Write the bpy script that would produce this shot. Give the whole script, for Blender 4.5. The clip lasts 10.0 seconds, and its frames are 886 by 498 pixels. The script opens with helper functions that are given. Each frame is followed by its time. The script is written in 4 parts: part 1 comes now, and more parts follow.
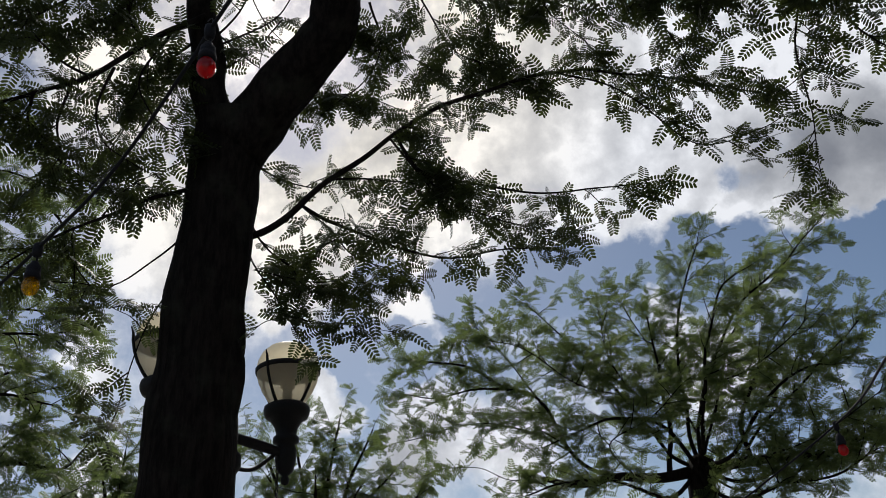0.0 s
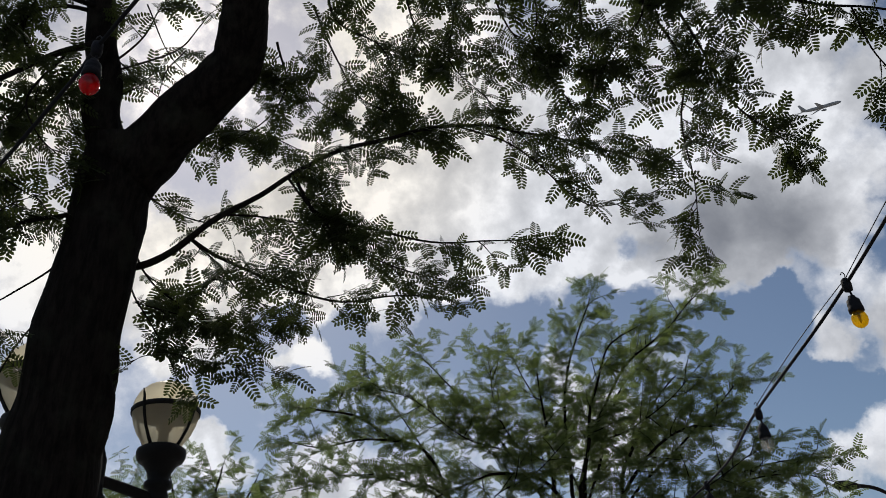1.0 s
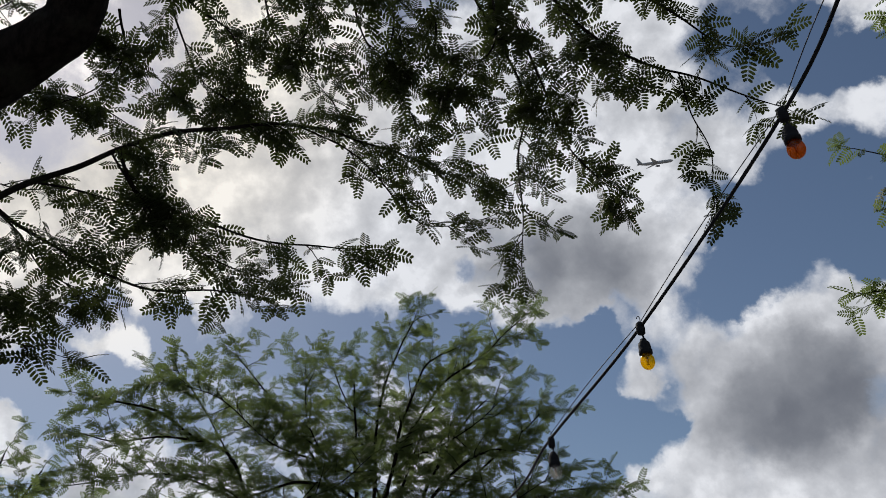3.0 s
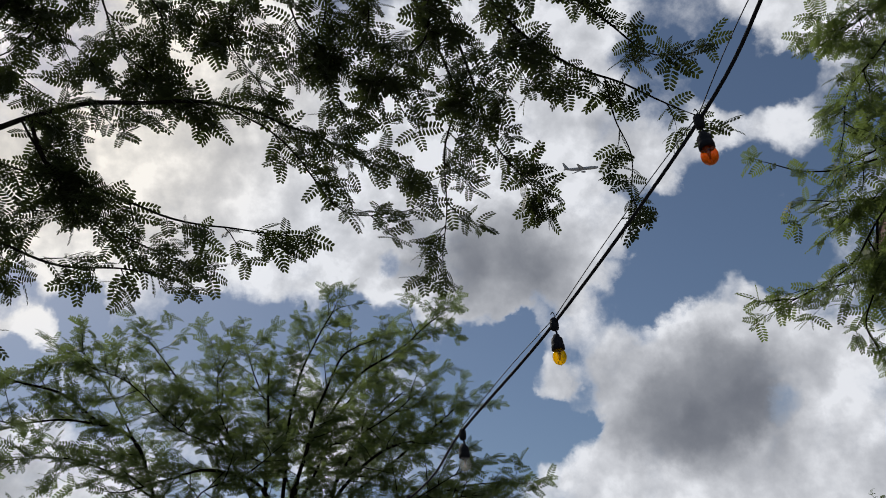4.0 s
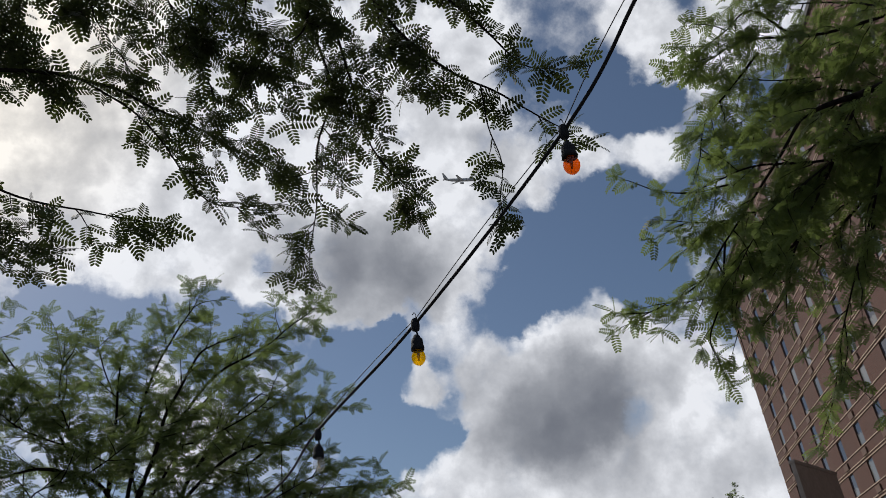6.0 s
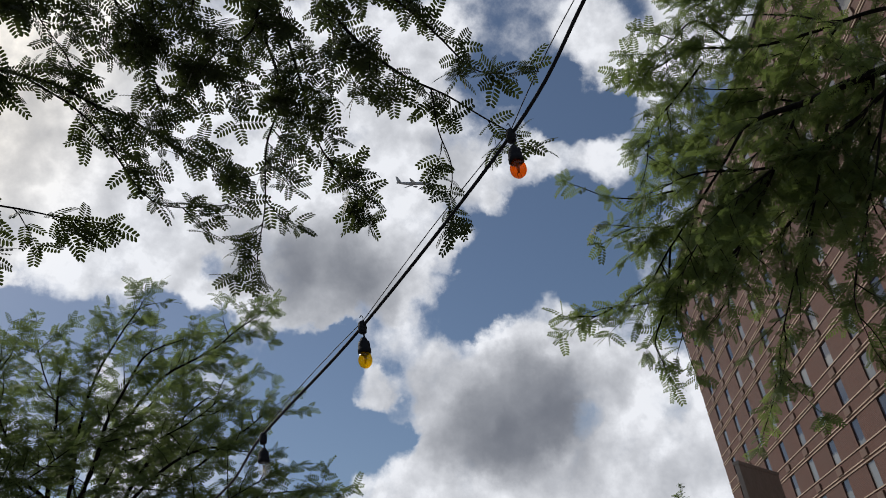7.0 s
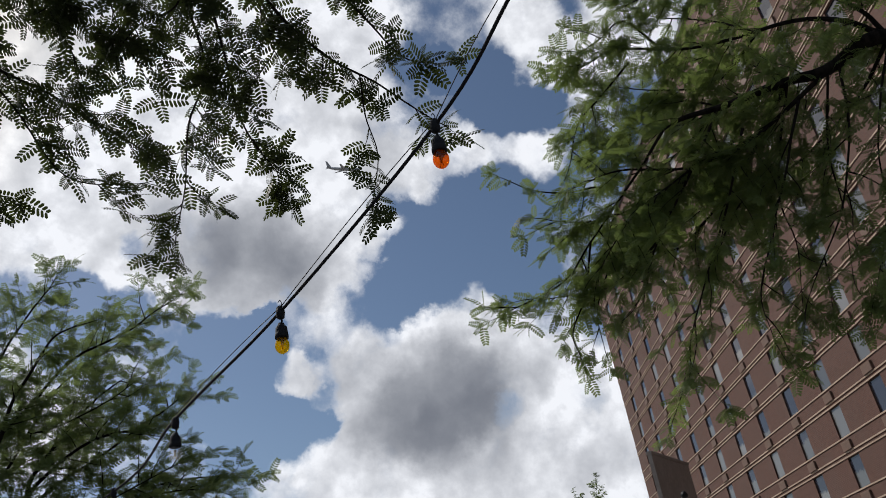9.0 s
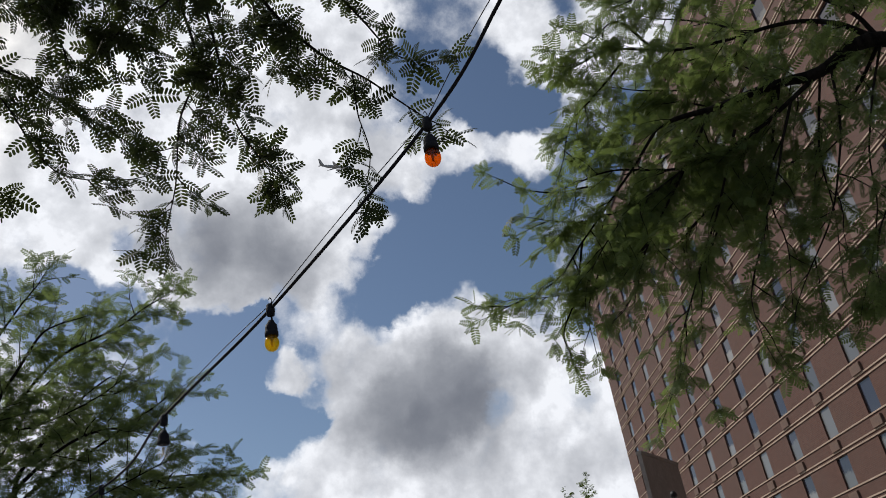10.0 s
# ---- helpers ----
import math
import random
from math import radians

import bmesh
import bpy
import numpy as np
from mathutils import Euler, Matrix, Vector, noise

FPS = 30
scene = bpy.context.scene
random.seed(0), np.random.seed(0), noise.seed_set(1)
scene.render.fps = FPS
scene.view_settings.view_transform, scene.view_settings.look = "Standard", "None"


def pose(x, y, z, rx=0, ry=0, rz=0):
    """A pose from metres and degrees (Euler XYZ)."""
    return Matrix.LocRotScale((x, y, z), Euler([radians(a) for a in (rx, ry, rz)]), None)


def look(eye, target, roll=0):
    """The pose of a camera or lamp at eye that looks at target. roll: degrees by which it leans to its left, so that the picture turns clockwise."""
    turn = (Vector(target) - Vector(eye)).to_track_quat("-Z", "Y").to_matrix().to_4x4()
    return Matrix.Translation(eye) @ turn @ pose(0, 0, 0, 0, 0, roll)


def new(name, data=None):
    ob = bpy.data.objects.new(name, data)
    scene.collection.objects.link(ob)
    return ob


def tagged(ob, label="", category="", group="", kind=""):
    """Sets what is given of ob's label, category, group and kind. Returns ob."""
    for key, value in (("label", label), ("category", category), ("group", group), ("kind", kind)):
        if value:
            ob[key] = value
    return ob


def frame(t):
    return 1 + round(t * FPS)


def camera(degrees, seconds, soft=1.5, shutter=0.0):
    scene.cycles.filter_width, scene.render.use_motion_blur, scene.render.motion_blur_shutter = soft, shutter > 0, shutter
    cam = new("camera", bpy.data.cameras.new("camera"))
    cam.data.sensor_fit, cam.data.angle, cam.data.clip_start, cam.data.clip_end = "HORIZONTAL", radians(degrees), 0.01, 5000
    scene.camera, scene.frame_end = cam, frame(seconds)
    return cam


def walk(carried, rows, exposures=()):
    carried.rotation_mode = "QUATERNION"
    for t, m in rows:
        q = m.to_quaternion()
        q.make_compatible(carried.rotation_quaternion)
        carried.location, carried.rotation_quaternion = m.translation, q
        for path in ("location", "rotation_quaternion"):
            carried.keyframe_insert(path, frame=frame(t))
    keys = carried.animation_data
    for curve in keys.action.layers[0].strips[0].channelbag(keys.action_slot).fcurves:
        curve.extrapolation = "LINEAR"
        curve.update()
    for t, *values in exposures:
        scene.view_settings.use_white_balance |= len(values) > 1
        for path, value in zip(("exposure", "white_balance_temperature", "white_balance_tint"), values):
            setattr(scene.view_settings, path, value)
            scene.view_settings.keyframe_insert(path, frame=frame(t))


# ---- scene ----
cam = camera(57.77, 10.0, soft=0.9)
PATH = [
    (0.0, pose(0.0001, -0.0001, 1.6001, 118.899, 3.684, 2.032)),
    (0.5, pose(0.0290, 0.0080, 1.5870, 120.833, 3.971, -1.738)),
    (1.0, pose(0.0575, 0.0155, 1.5667, 122.191, 4.155, -5.523)),
    (1.5, pose(0.0749, 0.0184, 1.5686, 122.438, 4.593, -9.099)),
    (2.0, pose(0.0941, 0.0183, 1.5612, 122.463, 4.687, -12.916)),
    (2.5, pose(0.1118, 0.0108, 1.5698, 122.292, 4.197, -16.102)),
    (4.0, pose(0.1436, 0.0180, 1.5496, 121.222, 4.434, -24.906)),
    (4.5, pose(0.1580, 0.0260, 1.5434, 121.126, 4.579, -28.433)),
    (5.0, pose(0.1732, 0.0263, 1.5358, 120.925, 5.002, -30.741)),
    (5.5, pose(0.1845, 0.0336, 1.5378, 120.676, 5.610, -32.544)),
    (7.0, pose(0.2063, 0.0223, 1.5322, 120.650, 7.613, -37.273)),
    (7.5, pose(0.2144, 0.0175, 1.5300, 119.919, 8.232, -39.093)),
    (8.0, pose(0.2123, 0.0046, 1.5258, 119.448, 8.494, -41.023)),
    (8.5, pose(0.2140, 0.0013, 1.5234, 119.292, 8.621, -41.994)),
    (9.0, pose(0.2180, 0.0027, 1.5250, 119.058, 8.525, -42.710)),
    (9.5, pose(0.2197, 0.0030, 1.5253, 118.889, 8.402, -43.091)),
    (10.0, pose(0.2247, 0.0045, 1.5277, 118.856, 8.377, -43.436)),
]
walk(cam, PATH, ((0, 0.0), (1, -0.04), (2.5, -0.14), (4.5, -0.1), (5.5, -0.06), (7, 0.0), (8, 0.08), (10, 0.1)))

# ---- light ----
SUN_AZ, SUN_EL = -12.5, 44.0


def heading(az, el):
    a, e = radians(az), radians(el)
    return Vector((math.sin(a) * math.cos(e), math.cos(a) * math.cos(e), math.sin(e)))


SUN_WAY = heading(SUN_AZ, SUN_EL)
sun = new("sun", bpy.data.lights.new("sun", "SUN"))
sun.data.energy, sun.data.angle, sun.data.color = 3.2, radians(10), (1.0, 0.95, 0.87)
sun.matrix_world = look((0, 0, 60), Vector((0, 0, 60)) - SUN_WAY)

world = bpy.data.worlds.new("sky")
scene.world = world
world.use_nodes = True


class Nodes:
    """Short hand for building a node tree."""

    def __init__(self, tree):
        self.tree = tree
        tree.nodes.clear()

    def add(self, kind, inputs=None, **settings):
        n = self.tree.nodes.new(kind)
        for key, value in settings.items():
            setattr(n, key, value)
        for key, value in (inputs or {}).items():
            self.put(n.inputs[key], value)
        return n

    def put(self, socket, value):
        if isinstance(value, bpy.types.NodeSocket):
            self.tree.links.new(value, socket)
        else:
            socket.default_value = value

    def math(self, op, a, b=0.0, c=0.0, clamp=False):
        n = self.add("ShaderNodeMath", {0: a, 1: b, 2: c}, operation=op, use_clamp=clamp)
        return n.outputs[0]

    def vec(self, op, a, b=(0, 0, 0)):
        n = self.add("ShaderNodeVectorMath", {0: a, 1: b}, operation=op)
        return n.outputs["Value"] if op in ("DOT_PRODUCT", "LENGTH", "DISTANCE") else n.outputs["Vector"]

    def scale(self, a, s):
        return self.add("ShaderNodeVectorMath", {0: a, 3: s}, operation="SCALE").outputs["Vector"]

    def span(self, v, a, b, c=0.0, d=1.0, kind="SMOOTHSTEP"):
        n = self.add("ShaderNodeMapRange", {"Value": v, "From Min": a, "From Max": b, "To Min": c, "To Max": d}, interpolation_type=kind)
        return n.outputs["Result"]

    def mix(self, f, a, b, blend="MIX"):
        n = self.add("ShaderNodeMix", {0: f, 6: a, 7: b}, data_type="RGBA", blend_type=blend)
        return n.outputs[2]

    def noise(self, v, scale, detail=4.0, rough=0.55, out=0):
        return self.add("ShaderNodeTexNoise", {"Vector": v, "Scale": scale, "Detail": detail, "Roughness": rough}).outputs[out]


# clouds: heading, height, radius in degrees, weight (below zero: a gap of blue)
CUMULUS = [
    (35.1, 21.6, 2.2, 1.4), (40.5, 21.2, 3.5, 1), (45.7, 21.2, 4.4, 1.1), (50.8, 21, 4.1, 1), (54.9, 18.8, 3.5, 1),
    (42.7, 18, 5.6, 1.2), (48.7, 16.8, 5.9, 1.2), (54.8, 14.1, 6.7, 1.2), (40.5, 14.1, 4.1, 1.2), (45.9, 12.2, 6.2, 1.2),
    (51.9, 10.1, 6, 1.2), (36.6, 13.8, 2.8, 1), (33.1, 13.8, 2.2, 0.6), (58.2, 10.5, 5.9, 1), (57.9, 16.6, 3.1, 0.7),
    (37.7, 25, 2.3, 0.45), (42.9, 29.2, 1.1, 0.5), (46.3, 33, 1.2, 0.55), (63.1, 19, 5.7, 0.6),
]
HIGH_BANK = [
    (16.9, 30.9, 3.1, 1), (22.4, 30.6, 3.8, 1), (27.8, 28.8, 3.8, 1), (31.6, 28.4, 3.2, 1), (37.8, 29.3, 4.1, 1),
    (30.9, 34.2, 6.2, 1), (37.8, 34, 5.4, 1), (23.8, 35.5, 6.3, 1), (17, 36.7, 6.6, 1), (41.7, 31.4, 2.5, 0.8),
    (44.8, 35.3, 3, 0.9), (41.1, 40.9, 4.8, 1), (35.2, 43.8, 6.6, 1), (26.2, 42.7, 7.2, 1), (49.8, 35.8, 2.5, 0.48),
    (53.5, 35.4, 2.7, 0.48), (56.8, 33.9, 2.5, 0.48), (58.6, 42.5, 3.3, 1), (61.8, 39.8, 3.1, 1), (67.7, 40.3, 4.5, 0.9),
    (19.6, 18.2, 3.3, 0.8), (16.8, 22.7, 2.2, 0.7), (43.9, 44.9, 3.1, 0.8),
]
SUNWARD = [
    (-11.2, 29.8, 6.8, 1), (-1.5, 33.6, 8.7, 1), (11, 37, 9.9, 1), (14.6, 30.5, 3.9, 1), (24.2, 31.3, 6.1, 1),
    (29.5, 27.8, 4.1, 1), (7.3, 29.8, 3, 0.7), (-4.8, 25.7, 1.8, 0.9), (-10.6, 19.3, 2.1, 1), (-13, 24.8, 2.2, 0.8),
    (-1.6, 16.7, 4.2, 0.9), (18.2, 18.4, 4.2, 0.7), (36.7, 29.6, 4.2, 0.8), (7.9, 45.1, 8.3, 0.8), (-2.9, 24.8, 1.8, 0.9),
    (-21.6, 29.3, 6.5, 0.8), (-26.8, 20.4, 2.5, 1), (-8.5, 18.1, 2.4, 0.9), (4, 14.3, 4.2, 0.9), (-4.5, 13.8, 3.1, 0.7),
    (-24.7, 13.6, 2.6, 0.8), (-27.4, 38.7, 5.5, 0.5),
]
GAPS_RIGHT = [
    (50, 29.9, 4.8, -1.3), (46.3, 27.6, 3.9, -1.1), (43.3, 25.7, 2.8, -1), (52.9, 32.1, 3.1, -1), (52.9, 26.1, 3.3, -1.1),
    (31.8, 22.9, 3.4, -1.3), (28.6, 20.8, 4, -1.3), (33.7, 18, 3.1, -1.2), (30.5, 16.2, 2.7, -1.1), (36.9, 17.7, 1.5, -0.9),
    (22.7, 25.9, 2.1, -0.9), (19.2, 26.9, 1.8, -0.7), (53.7, 38.8, 2.7, -1.2), (57.3, 37.3, 2.3, -1.1), (50.3, 41.1, 2, -0.8),
    (56.9, 31, 2.7, -0.8), (32.7, 24.6, 1.7, -0.8), (50, 16.7, 1.6, -0.45), (56.3, 17, 2.1, -0.4), (41.8, 23.3, 1.7, -0.6),
]
GAPS_LEFT = [
    (-0.7, 26.4, 2.5, -1.1), (8.2, 25.6, 3, -1.2), (-8.5, 22.1, 2.5, -1.1), (-3.4, 22.4, 2.2, -1), (13.9, 25.5, 2.7, -1),
    (30.4, 21.7, 3.1, -1), (23.3, 30.5, 1.1, -0.7), (18.9, 26.2, 1.9, -0.6), (42.5, 32.5, 1.5, -0.3), (-2.7, 20.8, 2.3, -1.2),
    (-5.3, 26.7, 2.1, -1), (-27.8, 18.7, 1.7, -1), (-33.5, 34.8, 1.9, -1), (9.9, 26.1, 2.7, -1), (18.7, 25, 3.1, -1),
    (28.5, 23.4, 2.5, -1), (-7.4, 19.6, 1.6, -0.9), (24.8, 29.4, 1.3, -0.4), (0.3, 24, 2.2, -0.6),
]
# grey undersides
SHADES = [
    (45, 18.3, 4.2, 0.8), (39.9, 19.1, 3.2, 0.3), (50.3, 18.1, 2.6, 0.3), (47.2, 15.4, 3.5, 0.25), (42.1, 16.9, 2.8, 0.3), (46.9, 18.2, 3.3, 0.35), (32.1, 29.9, 3.4, 0.26), (27.8, 30.8, 3, 0.25),
    (35.1, 28.2, 2.7, 0.25), (43.9, 36, 2.5, 0.25), (52.3, 12.3, 3.6, 0.1), (55.8, 13.2, 3.1, 0.12), (51.5, 19.9, 2.2, 0.12),
    (31.8, 28.2, 4.3, 0.2), (36.1, 29.3, 3.1, 0.3), (11.1, 40.9, 4.9, 0.15), (31.2, 28.8, 3.3, 0.32), (24.7, 29.3, 1.5, 0.3),
    (31.5, 31.8, 2.7, 0.25), (-3.7, 13.7, 3.6, 0.35), (-7.4, 36.7, 4.9, 0.12), (-29.1, 32.8, 4.6, 0.15),
]


def build_sky():
    g = Nodes(world.node_tree)
    way = g.add("ShaderNodeTexCoord").outputs["Generated"]
    blue = g.add("ShaderNodeTexSky", sky_type="NISHITA", sun_disc=False, sun_elevation=radians(SUN_EL),
                 sun_rotation=radians(SUN_AZ), air_density=1.0, dust_density=0.6, ozone_density=2.0).outputs[0]
    blue = g.scale(blue, SKY_STRENGTH)
    half = (0.5, 0.5, 0.5)
    big = g.scale(g.vec("SUBTRACT", g.noise(way, 6.0, 2.0, 0.5, "Color"), half), 0.05)
    fine = g.scale(g.vec("SUBTRACT", g.noise(way, 20.0, 7.0, 0.6, "Color"), half), 0.058)
    bent = g.vec("NORMALIZE", g.vec("ADD", g.vec("ADD", way, big), fine))

    def gather(rows, total, wide=1.0):
        for az, el, radius, weight in rows:
            near = g.vec("DOT_PRODUCT", bent, tuple(heading(az, el)))
            total = g.math("ADD", total, g.span(near, math.cos(radians(radius * wide)), math.cos(radians(radius * 0.2)), 0.0, weight))
        return total

    # banks pile up to a ceiling before the gaps are cut out of them
    piled = g.math("MINIMUM", gather(CUMULUS + HIGH_BANK + SUNWARD, 0.22), 1.15)
    billow = g.noise(way, 14.0, 9.0, 0.62)
    total = g.math("ADD", gather(GAPS_RIGHT + GAPS_LEFT, piled), g.span(billow, 0.25, 0.75, -0.50, 0.50, "LINEAR"))
    cover = g.span(total, -0.02, 1.06)
    # relief: billows are brighter on the side that faces the sun
    sunward = g.vec("ADD", way, tuple((SUN_WAY - heading(35, 25)) * 0.022))
    relief = g.math("SUBTRACT", g.noise(sunward, 11.0, 6.0, 0.55), g.noise(way, 11.0, 6.0, 0.55))
    lumps = g.span(g.noise(bent, 12.0, 5.0, 0.5), 0.3, 0.7, 0.7, 1.3, "LINEAR")
    drift = g.span(g.noise(way, 6.0, 4.0, 0.55), 0.4, 0.7, 0.0, 0.14)
    shade = g.math("MULTIPLY", g.math("ADD", gather(SHADES, 0.02, 1.3), drift), lumps)
    shade = g.math("ADD", shade, g.math("MULTIPLY", relief, 1.15))
    shade = g.math("MULTIPLY", g.math("ADD", shade, g.span(billow, 0.35, 0.65, 0.06, -0.06, "LINEAR")), g.span(total, 0.35, 0.9, 0.35, 1.0))
    shade = g.math("MAXIMUM", shade, 0.0)
    shade = g.math("DIVIDE", g.math("MULTIPLY", shade, 1.15), g.math("ADD", shade, 0.50))
    to_sun = g.vec("DOT_PRODUCT", way, tuple(SUN_WAY))
    glow = g.span(to_sun, math.cos(radians(30)), 1.0)
    core = g.span(to_sun, math.cos(radians(7)), math.cos(radians(1.5)))
    warm = g.span(to_sun, math.cos(radians(26)), math.cos(radians(6)))
    lit = g.mix(shade, g.mix(warm, CLOUD_LIT, CLOUD_WARM), CLOUD_DARK)
    gain = g.math("ADD", g.math("MULTIPLY_ADD", glow, 0.16, 1.0), g.math("MULTIPLY", core, 1.6))
    colour = g.mix(cover, blue, g.scale(lit, gain))
    back = g.add("ShaderNodeBackground", {"Color": colour, "Strength": 1.0})
    g.add("ShaderNodeOutputWorld", {"Surface": back.outputs[0]})


SKY_STRENGTH = 0.064
CLOUD_WARM = (0.93, 0.88, 0.80, 1)
CLOUD_LIT, CLOUD_DARK = (0.84, 0.86, 0.91, 1), (0.10, 0.114, 0.148, 1)
build_sky()


# ---- materials ----
def material(name):
    m = bpy.data.materials.new(name)
    m.use_nodes = True
    return m, Nodes(m.node_tree)


def finish(g, shader, height=None, depth=0.01):
    if height is not None:
        bump = g.add("ShaderNodeBump", {"Height": height, "Strength": 0.8, "Distance": depth})
        g.put(shader.inputs["Normal"], bump.outputs[0])
    g.add("ShaderNodeOutputMaterial", {"Surface": shader.outputs[0]})


def plain(name, dark, light, scale=20.0, rough=0.7, metal=0.0, depth=0.002, detail_scale=6.0):
    """A two-tone surface with stains and fine grain."""
    m, g = material(name)
    p = g.add("ShaderNodeTexCoord").outputs["Object"]
    a, b = g.noise(p, scale, 6.0, 0.65), g.noise(p, scale * detail_scale, 3.0, 0.6)
    f = g.math("MULTIPLY_ADD", b, 0.35, g.math("MULTIPLY", a, 0.65))
    colour = g.mix(g.span(f, 0.35, 0.65), (*dark, 1), (*light, 1))
    s = g.add("ShaderNodeBsdfPrincipled", {"Base Color": colour, "Metallic": metal, "Specular IOR Level": 0.25, "Roughness": g.span(a, 0.3, 0.7, rough - 0.1, min(1.0, rough + 0.12))})
    finish(g, s, f, depth)
    return m


def bark_material():
    m, g = material("bark")
    p = g.add("ShaderNodeTexCoord").outputs["Object"]
    q = g.vec("MULTIPLY", p, (1.0, 1.0, 0.22))
    ridges = g.noise(q, 34.0, 6.0, 0.7)
    patches = g.noise(p, 6.0, 4.0, 0.6)
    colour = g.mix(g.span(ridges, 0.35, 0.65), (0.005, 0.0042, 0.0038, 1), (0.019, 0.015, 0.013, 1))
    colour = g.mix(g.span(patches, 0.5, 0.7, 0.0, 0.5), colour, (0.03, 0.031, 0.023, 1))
    s = g.add("ShaderNodeBsdfPrincipled", {"Base Color": colour, "Roughness": 0.95, "Specular IOR Level": 0.08})
    finish(g, s, ridges, 0.02)
    return m


def leaf_material(name, dark, light, through_colour, share):
    m, g = material(name)
    island = g.add("ShaderNodeNewGeometry").outputs["Random Per Island"]
    p = g.add("ShaderNodeTexCoord").outputs["Object"]
    tone = g.math("ADD", g.math("MULTIPLY", island, 0.6), g.math("MULTIPLY", g.noise(p, 1.6, 3.0), 0.5))
    colour = g.mix(tone, (*dark, 1), (*light, 1))
    shine = g.mix(tone, (*through_colour, 1), tuple(c * 1.25 for c in through_colour) + (1,))
    top = g.add("ShaderNodeBsdfPrincipled", {"Base Color": colour, "Roughness": 0.55, "Specular IOR Level": 0.2})
    below = g.add("ShaderNodeBsdfTranslucent", {"Color": shine})
    both = g.add("ShaderNodeMixShader", {0: share, 1: top.outputs[0], 2: below.outputs[0]})
    g.add("ShaderNodeOutputMaterial", {"Surface": both.outputs[0]})
    return m


def tinted_glass(name, colour, clear=0.5):
    m, g = material(name)
    see = g.add("ShaderNodeBsdfTransparent", {"Color": (*colour, 1)})
    glow = g.add("ShaderNodeBsdfTranslucent", {"Color": (*colour, 1)})
    body = g.add("ShaderNodeMixShader", {0: 1 - clear, 1: see.outputs[0], 2: glow.outputs[0]})
    gloss = g.add("ShaderNodeBsdfGlossy", {"Color": (1, 1, 1, 1), "Roughness": 0.04})
    rim = g.math("POWER", g.add("ShaderNodeLayerWeight", {"Blend": 0.5}).outputs["Facing"], 4.0)
    both = g.add("ShaderNodeMixShader", {0: g.math("MULTIPLY_ADD", rim, 0.25, 0.03), 1: body.outputs[0], 2: gloss.outputs[0]})
    g.add("ShaderNodeOutputMaterial", {"Surface": both.outputs[0]})
    return m


def globe_material():
    m, g = material("frosted_globe")
    p = g.add("ShaderNodeTexCoord").outputs["Object"]
    dirt = g.math("ADD", g.span(g.noise(p, 7.0, 5.0), 0.35, 0.7, 0.0, 0.35), g.span(g.noise(p, 60.0, 3.0), 0.5, 0.75, 0.0, 0.2))
    colour = g.mix(dirt, (0.97, 0.91, 0.76, 1), (0.78, 0.69, 0.52, 1))
    a = g.add("ShaderNodeBsdfPrincipled", {"Base Color": colour, "Roughness": 0.28})
    b = g.add("ShaderNodeBsdfTranslucent", {"Color": colour})
    c = g.add("ShaderNodeBsdfTransparent", {"Color": colour})
    inner = g.add("ShaderNodeMixShader", {0: 0.40, 1: b.outputs[0], 2: c.outputs[0]})
    both = g.add("ShaderNodeMixShader", {0: 0.85, 1: a.outputs[0], 2: inner.outputs[0]})
    g.add("ShaderNodeOutputMaterial", {"Surface": both.outputs[0]})
    return m


def brick_material():
    m, g = material("brown_brick")
    p = g.add("ShaderNodeTexCoord").outputs["Object"]
    x, y, z = g.add("ShaderNodeSeparateXYZ", {0: p}).outputs
    flat = g.add("ShaderNodeCombineXYZ", {0: g.math("ADD", x, y), 1: z, 2: 0.0}).outputs[0]
    tex = g.add("ShaderNodeTexBrick", {"Vector": flat, "Color1": (0.072, 0.0235, 0.0145, 1), "Color2": (0.096, 0.0355, 0.0225, 1), "Mortar": (0.078, 0.045, 0.034, 1),
                                       "Scale": 1.0, "Mortar Size": 0.012, "Brick Width": 0.30, "Row Height": 0.10})
    stain = g.noise(g.vec("MULTIPLY", p, (1, 1, 0.3)), 0.25, 6.0, 0.65)
    colour = g.mix(g.span(stain, 0.4, 0.7, 0.0, 0.45), tex.outputs[0], (0.073, 0.042, 0.032, 1))
    s = g.add("ShaderNodeBsdfPrincipled", {"Base Color": colour, "Roughness": 0.85})
    finish(g, s, tex.outputs[1], 0.01)
    return m


def pane_material():
    m, g = material("window_glass")
    tone = g.add("ShaderNodeObjectInfo").outputs["Random"]
    p = g.add("ShaderNodeTexCoord").outputs["Object"]
    y = g.add("ShaderNodeSeparateXYZ", {0: p}).outputs[2]
    # blinds and cloud reflections painted into the pane colour, to different heights, soft and uneven
    fill_line = g.math("MULTIPLY_ADD", g.noise(p, 2.2, 4.0, 0.6), 0.5, g.span(y, 0.1, 1.7, -0.25, 0.75, "LINEAR"))
    fill_height = g.span(tone, 0.05, 0.85, -0.1, 1.1, "LINEAR")
    blind_reflection = g.span(g.math("SUBTRACT", fill_height, fill_line), -0.10, 0.10)
    reflection_tone = g.mix(g.math("FRACT", g.math("MULTIPLY", tone, 7.3)), (0.085, 0.088, 0.092, 1), (0.20, 0.195, 0.19, 1))
    colour = g.mix(blind_reflection, (0.028, 0.03, 0.045, 1), reflection_tone)
    s = g.add("ShaderNodeBsdfPrincipled", {"Base Color": colour, "Roughness": 0.08, "Specular IOR Level": 0.7})
    finish(g, s)
    return m


